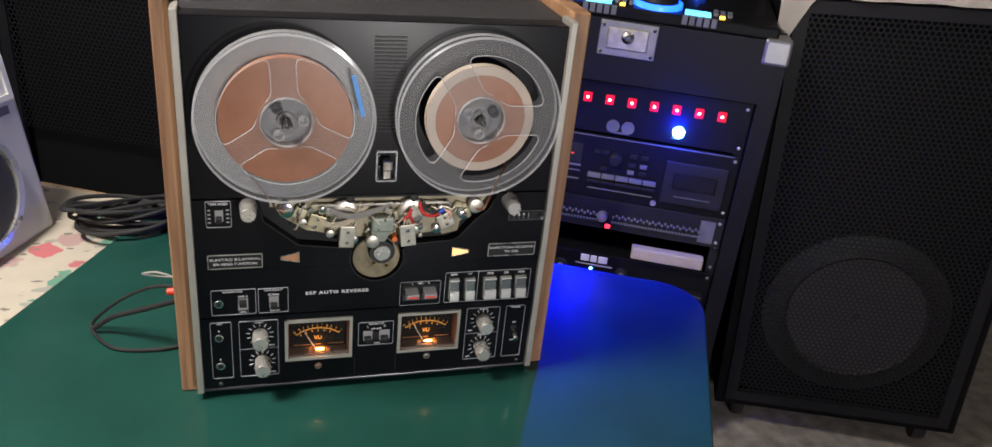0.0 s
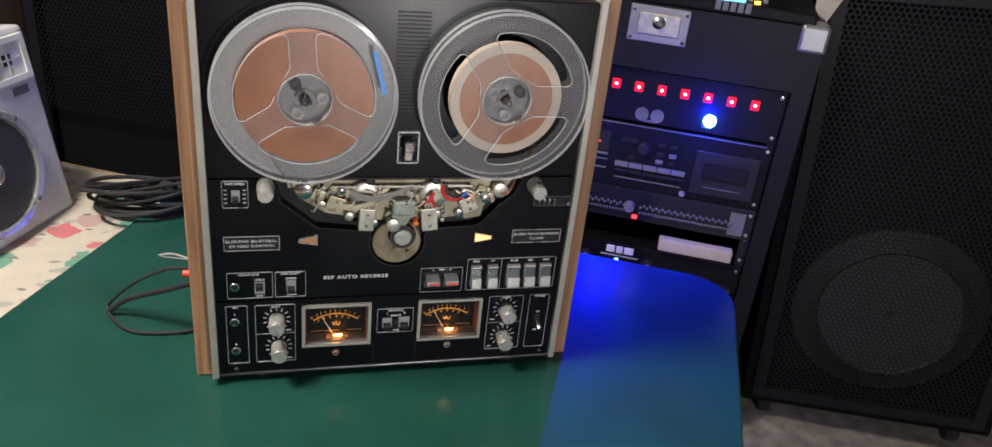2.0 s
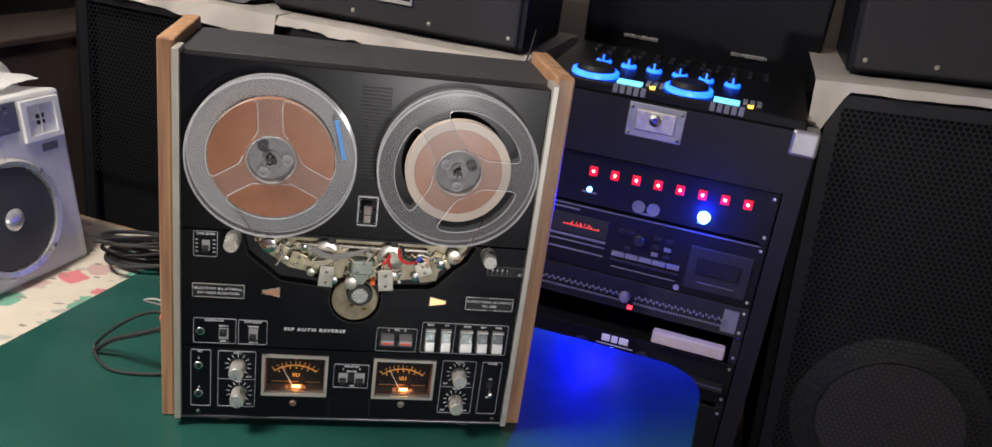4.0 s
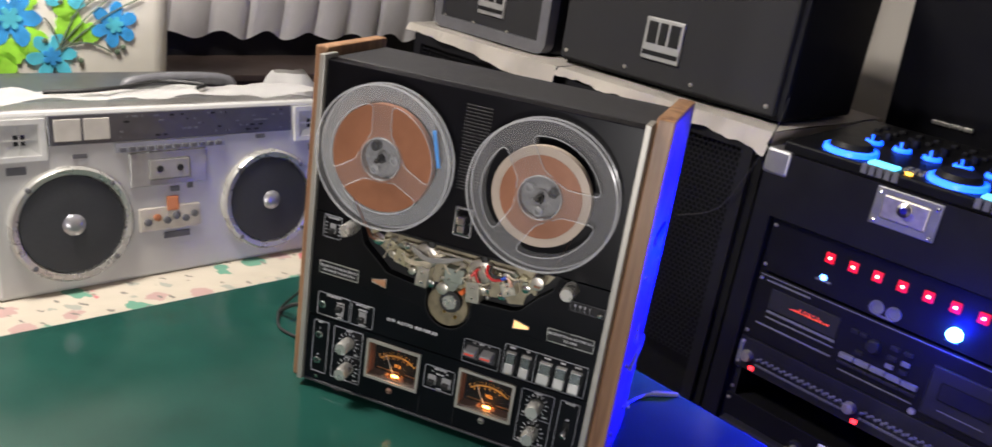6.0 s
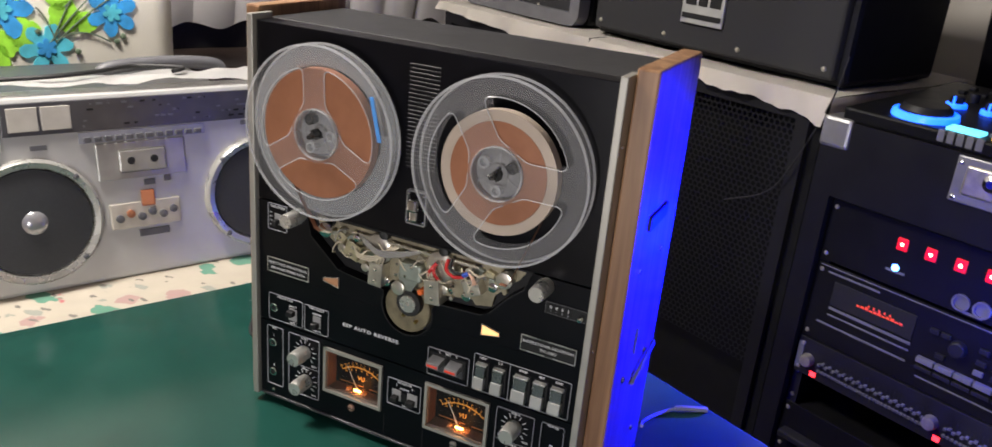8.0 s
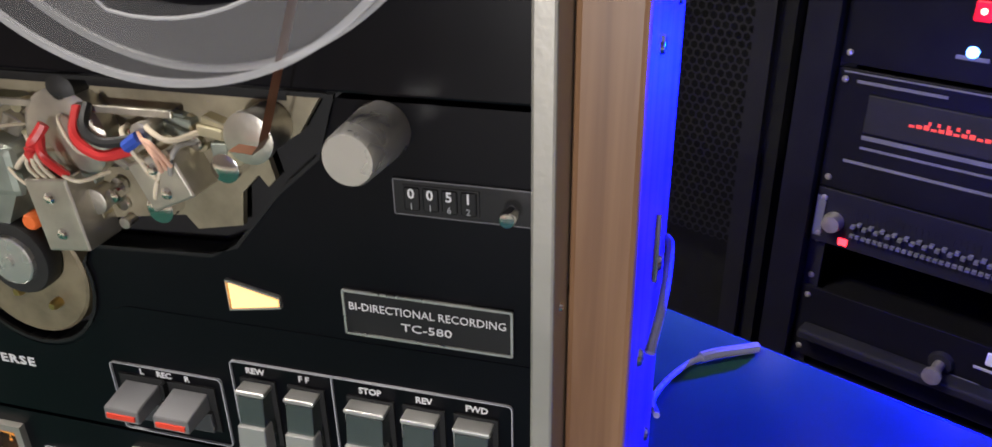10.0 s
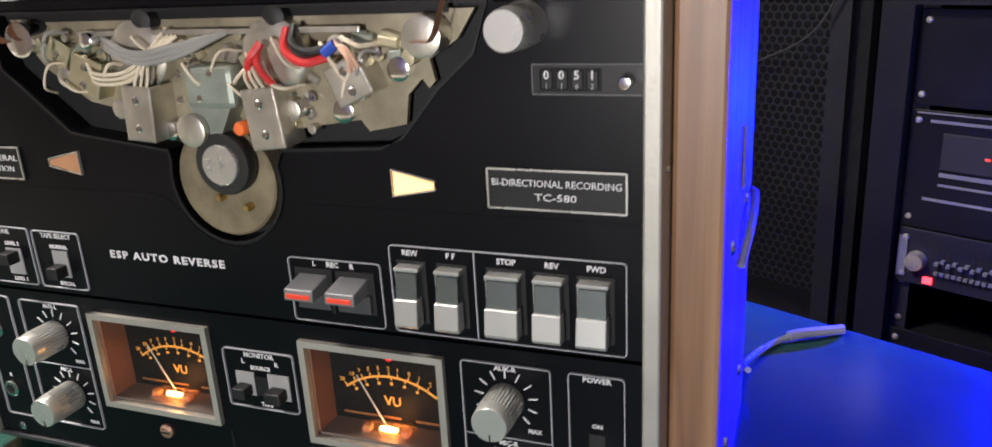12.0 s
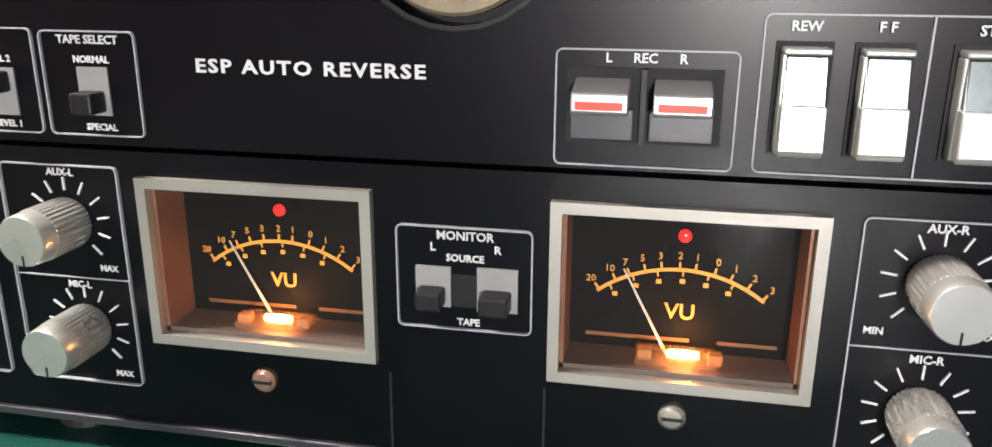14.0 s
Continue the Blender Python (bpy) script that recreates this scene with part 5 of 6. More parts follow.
for k in range(6):
    u = 0.095 + k * 0.054
    kb = part("knob", lathe(bmesh.new(), [(0.011, 0), (0.0105, 0.016), (0.008, 0.019), (0, 0.0195)], (u, 0.165, 0.0225), (0, 0, 1), 20), M_DARK, ply, "black knob in a blue glow", True)
    part("glow", lathe(bmesh.new(), [(0.0115, 0), (0.0165, 0), (0.0155, 0.006), (0.0118, 0.007), (0.0115, 0)], (u, 0.165, 0.0222), (0, 0, 1), 20), M_GLOW, kb, "glowing blue collar", True)
    part("pointer", B(u - 0.0016, u + 0.0016, 0.1525, 0.1545, 0.024, 0.041), M_GLOW, kb, "lit blue pointer")
    part("knob", lathe(bmesh.new(), [(0.009, 0), (0.0085, 0.014), (0, 0.0155)], (u, 0.225, 0.0225), (0, 0, 1), 16), M_DARK, ply, "black knob", True)
for k in range(24):
    part("small_button", B(0.05 + (k % 12) * 0.034, 0.062 + (k % 12) * 0.034, 0.265 + (k // 12) * 0.04, 0.28 + (k // 12) * 0.04, 0.021, 0.029, bevel=0.002, seg=1), M_GUNIT, ply)
lid = thing("case_lid", "open black case lid standing upright with steel handles", "case lid", FT @ pose(-0.03, 1.30, RT, 8, 0, 0))
part("lid_panel", B(0.0, 0.56, 0, 0.08, 0, 0.5, bevel=0.006), M_CASE, lid)
for u in (0.1, 0.36):
    part("handle", B(u, u + 0.085, -0.006, 0.002, 0.05, 0.058, bevel=0.001), M_ALU, lid)


# ---- cloths and the small loudspeakers on top ----
M_WCLOTH = mat("white_cotton", (0.80, 0.75, 0.68), 0.9, vary=0.06, scale=10, bump=0.3, fine=400)


def top_cloth(name, m, w, d, z, drop, label, side=0.0):
    """A cloth over a box's top, hanging over its front with an uneven hem."""
    b = bmesh.new()
    N, K = 60, 24
    vs = []
    for i in range(N + 1):
        x = -0.012 + (w + 0.024) * i / N
        hang = drop(i / N)
        row = []
        for k in range(K + 1):
            if k < 12:
                y, zz = d - (d + 0.014) * k / 12, z + 0.004 + 0.003 * noise.noise((x * 9, k * 0.4, 1.7))
            else:
                f = (k - 12) / 12
                y = -0.014 - 0.008 * f + 0.006 * math.sin(x * 31) * f + 0.004 * math.sin(x * 77) * f
                zz = z + 0.002 - hang * f
            row.append(b.verts.new((x, y, zz)))
        vs.append(row)
    for i in range(N):
        for k in range(K):
            b.faces.new((vs[i][k], vs[i + 1][k], vs[i + 1][k + 1], vs[i][k + 1]))
    if side:
        g = [[b.verts.new((w + 0.013 + 0.006 * math.sin(i * 0.9) * k / 10, -0.014 + (d + 0.014) * i / 20, z + 0.002 - (side + 0.02 * math.sin(i * 0.7)) * k / 10)) for k in range(11)] for i in range(21)]
        for i in range(20):
            for k in range(10):
                b.faces.new((g[i][k], g[i][k + 1], g[i + 1][k + 1], g[i + 1][k]))
    bmesh.ops.solidify(b, geom=b.faces[:], thickness=0.002)
    b.transform(m)
    return tagged(part(name, b, M_WCLOTH, smooth=True), label, "cloth")


top_cloth("cloth", FT @ pose(-1.19, 0.86, 0), 0.545, 0.5, 1.086, lambda f: 0.02 + 0.05 * f * f + (0.03 if f > 0.85 else 0), "white cloth draped over a loudspeaker")
top_cloth("cloth", FT @ pose(-0.615, 0.86, 0), 0.545, 0.5, 1.086, lambda f: 0.016 + 0.018 * f + 0.04 * max(0, f - 0.75) + 0.0025 * math.sin(f * 33) + 0.0015 * math.sin(f * 91), "white cloth with a ragged hem over a loudspeaker", 0.085)
top_cloth("cloth", RS, 0.54, 0.5, 1.046, lambda f: 0.016 + 0.13 * max(0, 1 - f * 9), "white cloth draped over a large loudspeaker")


def small_speaker(m, w, d, h, label, rim=None, logo=True):
    s = thing("small_loudspeaker", label, "loudspeaker", m, group="small loudspeakers")
    part("cabinet", B(0, w, 0.02, d, 0, h, bevel=0.012), M_CASE, s)
    part("grille", B(0.012, w - 0.012, 0, 0.022, 0.012, h - 0.012, bevel=0.006), mat("black_cloth_grille", (0.018, 0.018, 0.02), 0.85, vary=0.2, scale=300, bump=0.5, fine=900), s)
    if rim:
        part("rim", outline(bmesh.new(), rounded(0, w, 0, h, 0.03, 6), 0.03, -0.012, 0.02), rim, s, "grey plastic rim")
    if logo:
        p = part("logo_plate", B(w / 2 - 0.05, w / 2 + 0.05, -0.006, 0.001, 0.06, 0.15, bevel=0.002), mat("silver_plate", (0.45, 0.45, 0.44), 0.4, 0.5), s, "silver logo plate")
        lb = bmesh.new()
        for a, c2 in ((-0.042, -0.016), (-0.011, 0.010), (0.016, 0.042)):
            box(lb, w / 2 + a, w / 2 + c2, -0.0075, -0.005, 0.095, 0.142, bevel=0.001, seg=1)
        part("logo_mark", lb, M_DARK, p)
        part("logo_line", B(w / 2 - 0.046, w / 2 + 0.046, -0.0075, -0.005, 0.07, 0.08), M_DARK, p)
    for u in (0.03, w * 0.35, w * 0.65, w - 0.03):
        part("screw", lathe(bmesh.new(), [(0.005, 0), (0.004, 0.002), (0, 0.003)], (u, 0.0, 0.03), seg=10), M_STEEL, s)
    return s


small_speaker(FT @ pose(-0.68, 0.89, 1.094), 0.60, 0.34, 0.36, "small black loudspeaker with a silver logo plate on a white cloth")
small_speaker(FT @ pose(-1.15, 0.90, 1.094), 0.43, 0.3, 0.36, "small black loudspeaker with a grey rim", mat("grey_plastic", (0.12, 0.12, 0.13), 0.5), True)
small_speaker(RS @ pose(0.045, 0.06, 1.054), 0.45, 0.34, 0.36, "small black loudspeaker on top of a large one", None, False)

# ---- boombox ----
M_BB = mat("silver_grey_plastic", (0.48, 0.48, 0.47), 0.42, 0.25, vary=0.07, scale=14, bump=0.05)
M_BBDK = mat("dark_grey_plastic", (0.10, 0.10, 0.11), 0.45)
M_BBMESH = mat("woofer_mesh", (0.028, 0.03, 0.034), 0.6, vary=0.15, scale=200, bump=0.4, fine=900)
BW, BH, BD = 0.59, 0.285, 0.15
BM = FT @ pose(-0.605, -0.352, 0.7445, 0, 0, 90) @ pose(0, 0, 0, -9, 0, 0)
bbx = thing("boombox", "silver-grey radio cassette recorder with two large woofers", "boombox", BM)
part("body", B(0, BW, 0, BD, 0, BH, bevel=0.006), M_BB, bbx)
part("side_groove", B(-0.002, 0.004, 0.05, 0.07, 0.03, BH - 0.05), M_BBDK, bbx)
for cx in (0.112, BW - 0.137):
    w = part("woofer", lathe(bmesh.new(), [(0.092, 0.0), (0.092, 0.008), (0.088, 0.014), (0.080, 0.012), (0.079, 0.004), (0.076, 0.002)], (cx, 0, 0.108), seg=64), M_ALU, bbx, "chrome woofer ring", True)
    part("mesh", lathe(bmesh.new(), [(0.0775, 0.003), (0.077, 0.008), (0.05, 0.011), (0.02, 0.012), (0, 0.012)], (cx, 0, 0.108), seg=48), M_BBMESH, w, "dark woofer mesh", True)
    part("dust_cap", lathe(bmesh.new(), [(0.018, 0.011), (0.015, 0.015), (0.008, 0.018), (0, 0.019)], (cx, 0, 0.108), seg=28), mat("silver_dome", (0.4, 0.4, 0.42), 0.25, 0.6), w, "silver dust cap", True)
    for a in (45, 135, 225, 315):
        part("ring_screw", lathe(bmesh.new(), [(0.005, 0), (0.004, 0.003), (0, 0.004)], (cx + 0.086 * math.cos(radians(a)), -0.011, 0.108 + 0.086 * math.sin(radians(a))), seg=10), M_BBDK, w)
for u in (0.012, BW - 0.082):
    tw = part("tweeter", plate(bmesh.new(), u, u + 0.072, 0.212, 0.275, -0.006, 0.0, [(u + 0.009, u + 0.063, 0.220, 0.267)]), mat("pale_plastic", (0.6, 0.6, 0.58), 0.4, 0.1), bbx, "horn tweeter surround")
    hb = bmesh.new()
    c = (u + 0.036, 0.2435)
    o = [hb.verts.new((x, -0.003, z)) for x, z in ((u + 0.009, 0.220), (u + 0.063, 0.220), (u + 0.063, 0.267), (u + 0.009, 0.267))]
    i = [hb.verts.new((c[0] + sx * 0.008, -0.0008, c[1] + sz * 0.008)) for sx, sz in ((-1, -1), (1, -1), (1, 1), (-1, 1))]
    for k in range(4):
        hb.faces.new((o[k], o[(k + 1) % 4], i[(k + 1) % 4], i[k]))
    part("horn", hb, mat("pale_plastic_in", (0.5, 0.5, 0.48), 0.35, 0.1), tw)
    for q in (B(u + 0.012, u + 0.060, -0.0035, -0.0015, c[1] - 0.0012, c[1] + 0.0012), B(c[0] - 0.0012, c[0] + 0.0012, -0.0035, -0.0015, 0.223, 0.264)):
        part("horn_bar", q, M_BB, tw)
    part("horn_throat", B(c[0] - 0.008, c[0] + 0.008, -0.0012, -0.0004, c[1] - 0.008, c[1] + 0.008), M_RECESS, tw)
    part("vent_label", B(u + 0.015 if u < 0.1 else u + 0.03, u + 0.042 if u < 0.1 else u + 0.06, -0.0015, 0.0, 0.192, 0.204), M_BBDK, bbx)
tn = part("tuner_strip", B(0.088, BW - 0.088, -0.003, 0.0, 0.232, 0.278, bevel=0.001), mat("grey_tuner", (0.09, 0.09, 0.10), 0.3, 0.3), bbx, "grey tuner scale strip")
for u in (0.096, 0.139):
    part("level_meter", B(u, u + 0.039, -0.0045, -0.002, 0.238, 0.272, bevel=0.001), mat("cream_meter", (0.5, 0.47, 0.42), 0.4), tn, "cream level meter")
rb = random.Random(9)
for k in range(46):
    u, z = rb.uniform(0.19, BW - 0.1), rb.choice((0.238, 0.246, 0.254, 0.262, 0.27))
    part("scale_mark", B(u, u + rb.uniform(0.002, 0.009), -0.0037, -0.0028, z, z + 0.003), M_PALE if rb.random() > 0.25 else M_RECESS, tn)
part("key_strip", B(0.185, 0.37, -0.003, 0.0, 0.214, 0.230), mat("bluish_strip", (0.30, 0.31, 0.36), 0.4, 0.3), bbx)
for k in range(12):
    part("function_key", B(0.19 + k * 0.0148, 0.2005 + k * 0.0148, -0.008, -0.002, 0.216, 0.223, bevel=0.001), M_BBDK, bbx)
for u, z, w, h in ((0.12, 0.210, 0.022, 0.007), (0.43, 0.222, 0.018, 0.007), (0.27, 0.142, 0.016, 0.009), (0.30, 0.145, 0.01, 0.01), (0.255, 0.062, 0.045, 0.011)):
    part("badge", B(u, u + w, -0.003, 0.0, z, z + h, bevel=0.0008), M_BBDK, bbx)
cd = part("cassette_door", B(0.205, 0.335, -0.005, 0.0, 0.155, 0.212, bevel=0.0015), mat("silver_door", (0.36, 0.36, 0.35), 0.35, 0.35), bbx, "silver cassette door")
part("cassette_window", B(0.235, 0.305, -0.0075, -0.004, 0.165, 0.2, bevel=0.003), mat("smoky_window", (0.28, 0.27, 0.25), 0.2), cd)
for u in (0.253, 0.287):
    part("spool_hole", lathe(bmesh.new(), [(0.006, 0), (0.005, 0.001), (0, 0.001)], (u, -0.0074, 0.183), seg=16), M_RECESS, cd)
kp = part("control_recess", B(0.215, 0.32, -0.004, 0.0, 0.078, 0.118, bevel=0.002), mat("beige_recess", (0.5, 0.46, 0.4), 0.5), bbx, "beige recess with worn controls")
for k in range(6):
    u = 0.228 + k * 0.016
    part("control_button", lathe(bmesh.new(), [(0.006, 0), (0.006, 0.007), (0, 0.008)], (u, -0.003, 0.095 + 0.006 * (k % 2)), seg=14), rb.choice((M_BBDK, mat("rust_button", (0.35, 0.13, 0.06), 0.6))), kp)
part("worn_patch", B(0.262, 0.282, -0.0052, -0.003, 0.11, 0.135, bevel=0.002), mat("orange_paint", (0.55, 0.2, 0.09), 0.6), kp)

# ---- left side of the room ----
M_CURT = mat("white_curtain_fabric", (0.86, 0.84, 0.84), 0.85, vary=0.06, scale=6, bump=0.2, fine=300)
cur = bmesh.new()
N, K = 260, 14
rows = []
for i in range(N + 1):
    v = -0.7 + 2.45 * i / N
    ph = (v / 0.118) % 1.0
    puff = 0.022 * abs(math.sin(math.pi * ph)) ** 0.55
    col = []
    for k in range(K + 1):
        f = k / K
        z = 2.30 - (2.30 - 0.955 - 0.012 * math.sin(v * 41) - 0.008 * math.sin(math.pi * ph)) * f
        tuck = -0.020 * max(0, f - 0.97) / 0.03
        col.append(cur.verts.new((-1.640 + puff * (0.6 + 0.4 * f) + tuck + 0.004 * noise.noise((v * 8, f * 3, 0)), v, z)))
    rows.append(col)
for i in range(N):
    for k in range(K):
        cur.faces.new((rows[i][k], rows[i + 1][k], rows[i + 1][k + 1], rows[i][k + 1]))
bmesh.ops.solidify(cur, geom=cur.faces[:], thickness=0.003)
cur.transform(FT)
tagged(part("curtain", cur, M_CURT, smooth=True), "white pleated curtain hanging on the wall", "curtain")
rod = bmesh.new()
tube(rod, [(-1.66, -0.75, 2.305), (-1.66, 1.78, 2.305)], 0.012, 12)
rod.transform(FT)
tagged(part("curtain_rod", rod, M_STEEL), "thin steel curtain rod on the wall", "curtain rod")
shelf = thing("side_cabinet", "dark low cabinet against the wall under the curtain", "cabinet", FT)
part("carcass", B(-1.715, -1.45, -0.7, 1.3, FLOOR, 0.87, bevel=0.006), mat("dark_brown_wood", (0.05, 0.035, 0.03), 0.5), shelf)
part("top", B(-1.715, -1.43, -0.72, 1.32, 0.87, 0.89, bevel=0.004), mat("dark_brown_wood", (0.05, 0.035, 0.03), 0.5), shelf)
dk = B(-1.715, -1.69, -0.7, 1.79, 0.89, 0.97)
dk.transform(FT)
tagged(part("trim", dk, M_DARK), "dark skirting strip under the curtain", "trim", kind="structure")

# flowered cushion
CU = -1.16


def print_v(x, y):
    return -0.379 + x * 0.00124


def print_z(x, y):
    return 0.962 + (145 - y) * 0.00137 + x * 0.00001


cb = B(CU - 0.16, CU, -0.80, 0.155, 0.745, 1.46, bevel=0.05, seg=5)
for v in cb.verts:
    v.co.x += 0.012 * noise.noise((v.co.y * 5, v.co.z * 5, 2.0))
cb.transform(FT)
M_CUSH = mat("cream_cotton_print", (0.84, 0.80, 0.70), 0.85, vary=0.05, scale=8, bump=0.25, fine=350)
cushion = tagged(part("cushion", cb, M_CUSH, smooth=True), "cream cushion printed with blue and green flowers", "cushion")
M_FB = mat("blue_print", (0.04, 0.32, 0.72), 0.85, vary=0.3, scale=30)
M_FC = mat("turquoise_print", (0.09, 0.52, 0.66), 0.85, vary=0.25, scale=30)
M_FG = mat("lime_print", (0.33, 0.72, 0.05), 0.85, vary=0.3, scale=30)
M_FD = mat("olive_print", (0.10, 0.14, 0.09), 0.85, vary=0.2, scale=30)


def petals(x, y, r, n, material, turn=0, deep=0.45, layer=0):
    pts = []
    cy, cz = print_v(x, y), print_z(x, y)
    rr = r * 0.0013
    for k in range(n * 6):
        a = 2 * math.pi * k / (n * 6) + turn
        f = abs(math.cos(n * (a - turn) / 2)) ** 0.7
        q = rr * (deep + (1 - deep) * f) * (1 + 0.12 * noise.noise((x + k * 0.5, y, 1)))
        pts.append((cy + q * math.cos(a), cz + q * math.sin(a)))
    b = bmesh.new()
    d = 0.0035 + layer * 0.0006
    prism(b, pts, -d, 0.004)
    b.transform(FT @ pose(CU, 0, 0, 0, 0, 90))
    p = part("printed_flower" if deep < 0.7 else "printed_leaf", b, material, cushion)
    return p


for k, (x, y, r) in enumerate(((15, 55, 20), (75, 15, 22), (130, 112, 26), (195, 97, 24), (152, 130, 22), (255, 75, 24), (285, 84, 17), (250, 48, 20), (190, 38, 15), (30, 70, 16), (105, 132, 16), (172, 110, 20), (160, 5, 16))):
    petals(x, y, r, 4 + k % 2, M_FG, k, 0.82, 0)
for k, (x, y, r, m) in enumerate(((165, 63, 46, M_FB), (325, 70, 38, M_FB), (95, 92, 42, M_FC), (225, 118, 38, M_FC), (2, 128, 36, M_FB), (250, 8, 46, M_FC), (118, 84, 36, M_FB), (-60, 60, 40, M_FB), (-40, 10, 30, M_FC))):
    petals(x, y, r, 6, m, 0.4 * k, 0.45, 1 + k % 3)
    petals(x, y, r * 0.38, 6, M_FC if m is M_FB else M_FB, 0.2 * k, 0.5, 5)
for x0, y0, x1, y1 in ((230, 110, 345, 10), (235, 105, 300, 5), (240, 108, 372, 25), (250, 100, 320, 110), (60, 55, 85, 60), (215, 60, 240, 110), (255, 60, 330, 20)):
    p = [Vector((CU + 0.0045, print_v(x0 + (x1 - x0) * t, 0), print_z(0, y0 + (y1 - y0) * t) + 0.012 * math.sin(math.pi * t))) for t in [k / 8 for k in range(9)]]
    b = tube(bmesh.new(), p, 0.0016, 5)
    b.transform(FT)
    part("printed_stem", b, M_FD, cushion)
for x, y in ((60, 55), (68, 64), (80, 60), (240, 38), (330, 112), (340, 105), (215, 95), (270, 125), (85, 112)):
    b = lathe(bmesh.new(), [(0.006, 0), (0.005, 0.004), (0, 0.005)], (CU + 0.002, print_v(x, y), print_z(x, y)), (1, 0, 0), 10)
    b.transform(FT)
    part("printed_bud", b, M_FD, cushion)

# appliance behind the boombox
ap = thing("black_box", "black flat-topped appliance behind the radio", "appliance", FT)
part("body", B(-1.10, -0.86, -0.60, 0.13, 0.7447, 0.975, bevel=0.008), M_TOPBLK, ap)
part("top_panel", B(-1.09, -0.87, -0.59, 0.12, 0.975, 0.983, bevel=0.003), mat("dark_grey_top", (0.06, 0.06, 0.06), 0.4), ap)
part("dial", lathe(bmesh.new(), [(0.03, 0), (0.03, 0.008), (0.022, 0.012), (0, 0.012)], (-0.859, -0.46, 0.87), (1, 0, 0), 24), M_DARK, ap, smooth=True)

# plastic over the boombox, handle, cable
M_BAG = mat("white_plastic_film", (0.66, 0.65, 0.64), 0.35, vary=0.06, scale=20, bump=0.2, fine=90)


def crumple(nu, nv, fn, amp, seed):
    b = bmesh.new()
    g = []
    for i in range(nu + 1):
        r = []
        for j in range(nv + 1):
            p = Vector(fn(i / nu, j / nv))
            q = p * 16
            p += Vector((noise.noise(q + Vector((seed, 0, 0))), noise.noise(q + Vector((0, seed, 3))), noise.noise(q + Vector((5, 0, seed))))) * amp
            p += Vector((noise.noise(q * 2.7), noise.noise(q * 2.7 + Vector((3, 1, 0))), noise.noise(q * 2.7 + Vector((0, 7, 0))))) * amp * 0.4
            r.append(b.verts.new(p))
        g.append(r)
    for i in range(nu):
        for j in range(nv):
            b.faces.new((g[i][j], g[i + 1][j], g[i + 1][j + 1], g[i][j + 1]))
    bmesh.ops.solidify(b, geom=b.faces[:], thickness=0.0015)
    return b


sheet = crumple(50, 14, lambda a, c: (0.015 + 0.56 * a, 0.022 + 0.125 * c, BH + 0.012 + 0.012 * math.sin(3.1 * c)), 0.008, 1.3)
sheet.transform(BM)
tagged(part("plastic_sheet", sheet, M_BAG, smooth=True), "crumpled white plastic film lying on the radio", "plastic")
side = crumple(12, 24, lambda a, c: (-0.012 - 0.01 * math.sin(3 * c), 0.075 + 0.08 * a, 0.10 + (BH - 0.08) * c), 0.008, 4.1)
side.transform(BM)
tagged(part("plastic_bag", side, M_BAG, smooth=True), "white plastic bag hanging beside the radio", "plastic bag")
hb = bmesh.new()
tube(hb, spline([(0.25, 0.13, BH + 0.012), (0.27, 0.13, BH + 0.03), (0.36, 0.13, BH + 0.036), (0.44, 0.13, BH + 0.03), (0.455, 0.13, BH + 0.012)], 8), 0.011, 12)
part("carry_handle", hb, M_BBDK, bbx, "dark grey carrying handle", True)


def cord(name, ctrl, r, material, label, m=Matrix(), cat="cable"):
    b = tube(bmesh.new(), spline(ctrl, 8), r, 8)
    b.transform(m)
    return tagged(part(name, b, material, smooth=True), label, cat)


cord("cable", [(0.10, 0.05, BH + 0.024), (0.17, 0.04, BH + 0.026), (0.24, 0.06, BH + 0.030), (0.30, 0.09, BH + 0.034), (0.36, 0.05, BH + 0.030), (0.34, 0.03, BH + 0.026)], 0.0035, M_RUBBER, "thin black cable lying on the radio", BM)
# strap and bags
cord("strap", [(-0.80, -0.60, 0.93), (-0.76, -0.50, 0.885), (-0.735, -0.425, 0.868), (-0.72, -0.395, 0.86), (-0.70, -0.372, 0.80), (-0.69, -0.365, 0.748)], 0.008, mat("orange_ribbon", (0.75, 0.10, 0.03), 0.4), "bright orange bag strap beside the radio", FT, "strap")
kn = crumple(10, 10, lambda a, c: (-0.735 + 0.02 * math.cos(6.28 * a) * math.sin(3.1 * c), -0.415 + 0.02 * math.sin(6.28 * a) * math.sin(3.1 * c), 0.865 + 0.026 * math.cos(3.1 * c)), 0.012, 7)
kn.transform(FT)
tagged(part("bag_knot", kn, M_BAG, smooth=True), "knotted white plastic bag with an orange strap", "plastic bag")
pb = crumple(26, 22, lambda a, c: (-0.86 + 0.085 * math.cos(6.283 * a) * (0.35 + 0.65 * math.sin(3.1 * c) ** 0.6), 0.275 + 0.075 * math.sin(6.283 * a) * (0.35 + 0.65 * math.sin(3.1 * c) ** 0.6), 0.748 + 0.28 * c), 0.012, 9)
for v in pb.verts:
    v.co.z = max(v.co.z, 0.746)
pb.transform(FT)
bag = tagged(part("shopping_bag", pb, M_BAG, smooth=True), "full white plastic bag with red print", "bag")
for z, v0, v1 in ((0.965, 0.20, 0.26), (0.93, 0.19, 0.30), (0.80, 0.19, 0.25)):
    p = crumple(8, 3, lambda a, c: (-0.775 - 0.012 * a, v0 + (v1 - v0) * a, z + 0.028 * c), 0.004, z * 9)
    p.transform(FT)
    part("red_print", p, mat("red_bag_print", (0.65, 0.03, 0.03), 0.4), bag, "red printed patch", True)

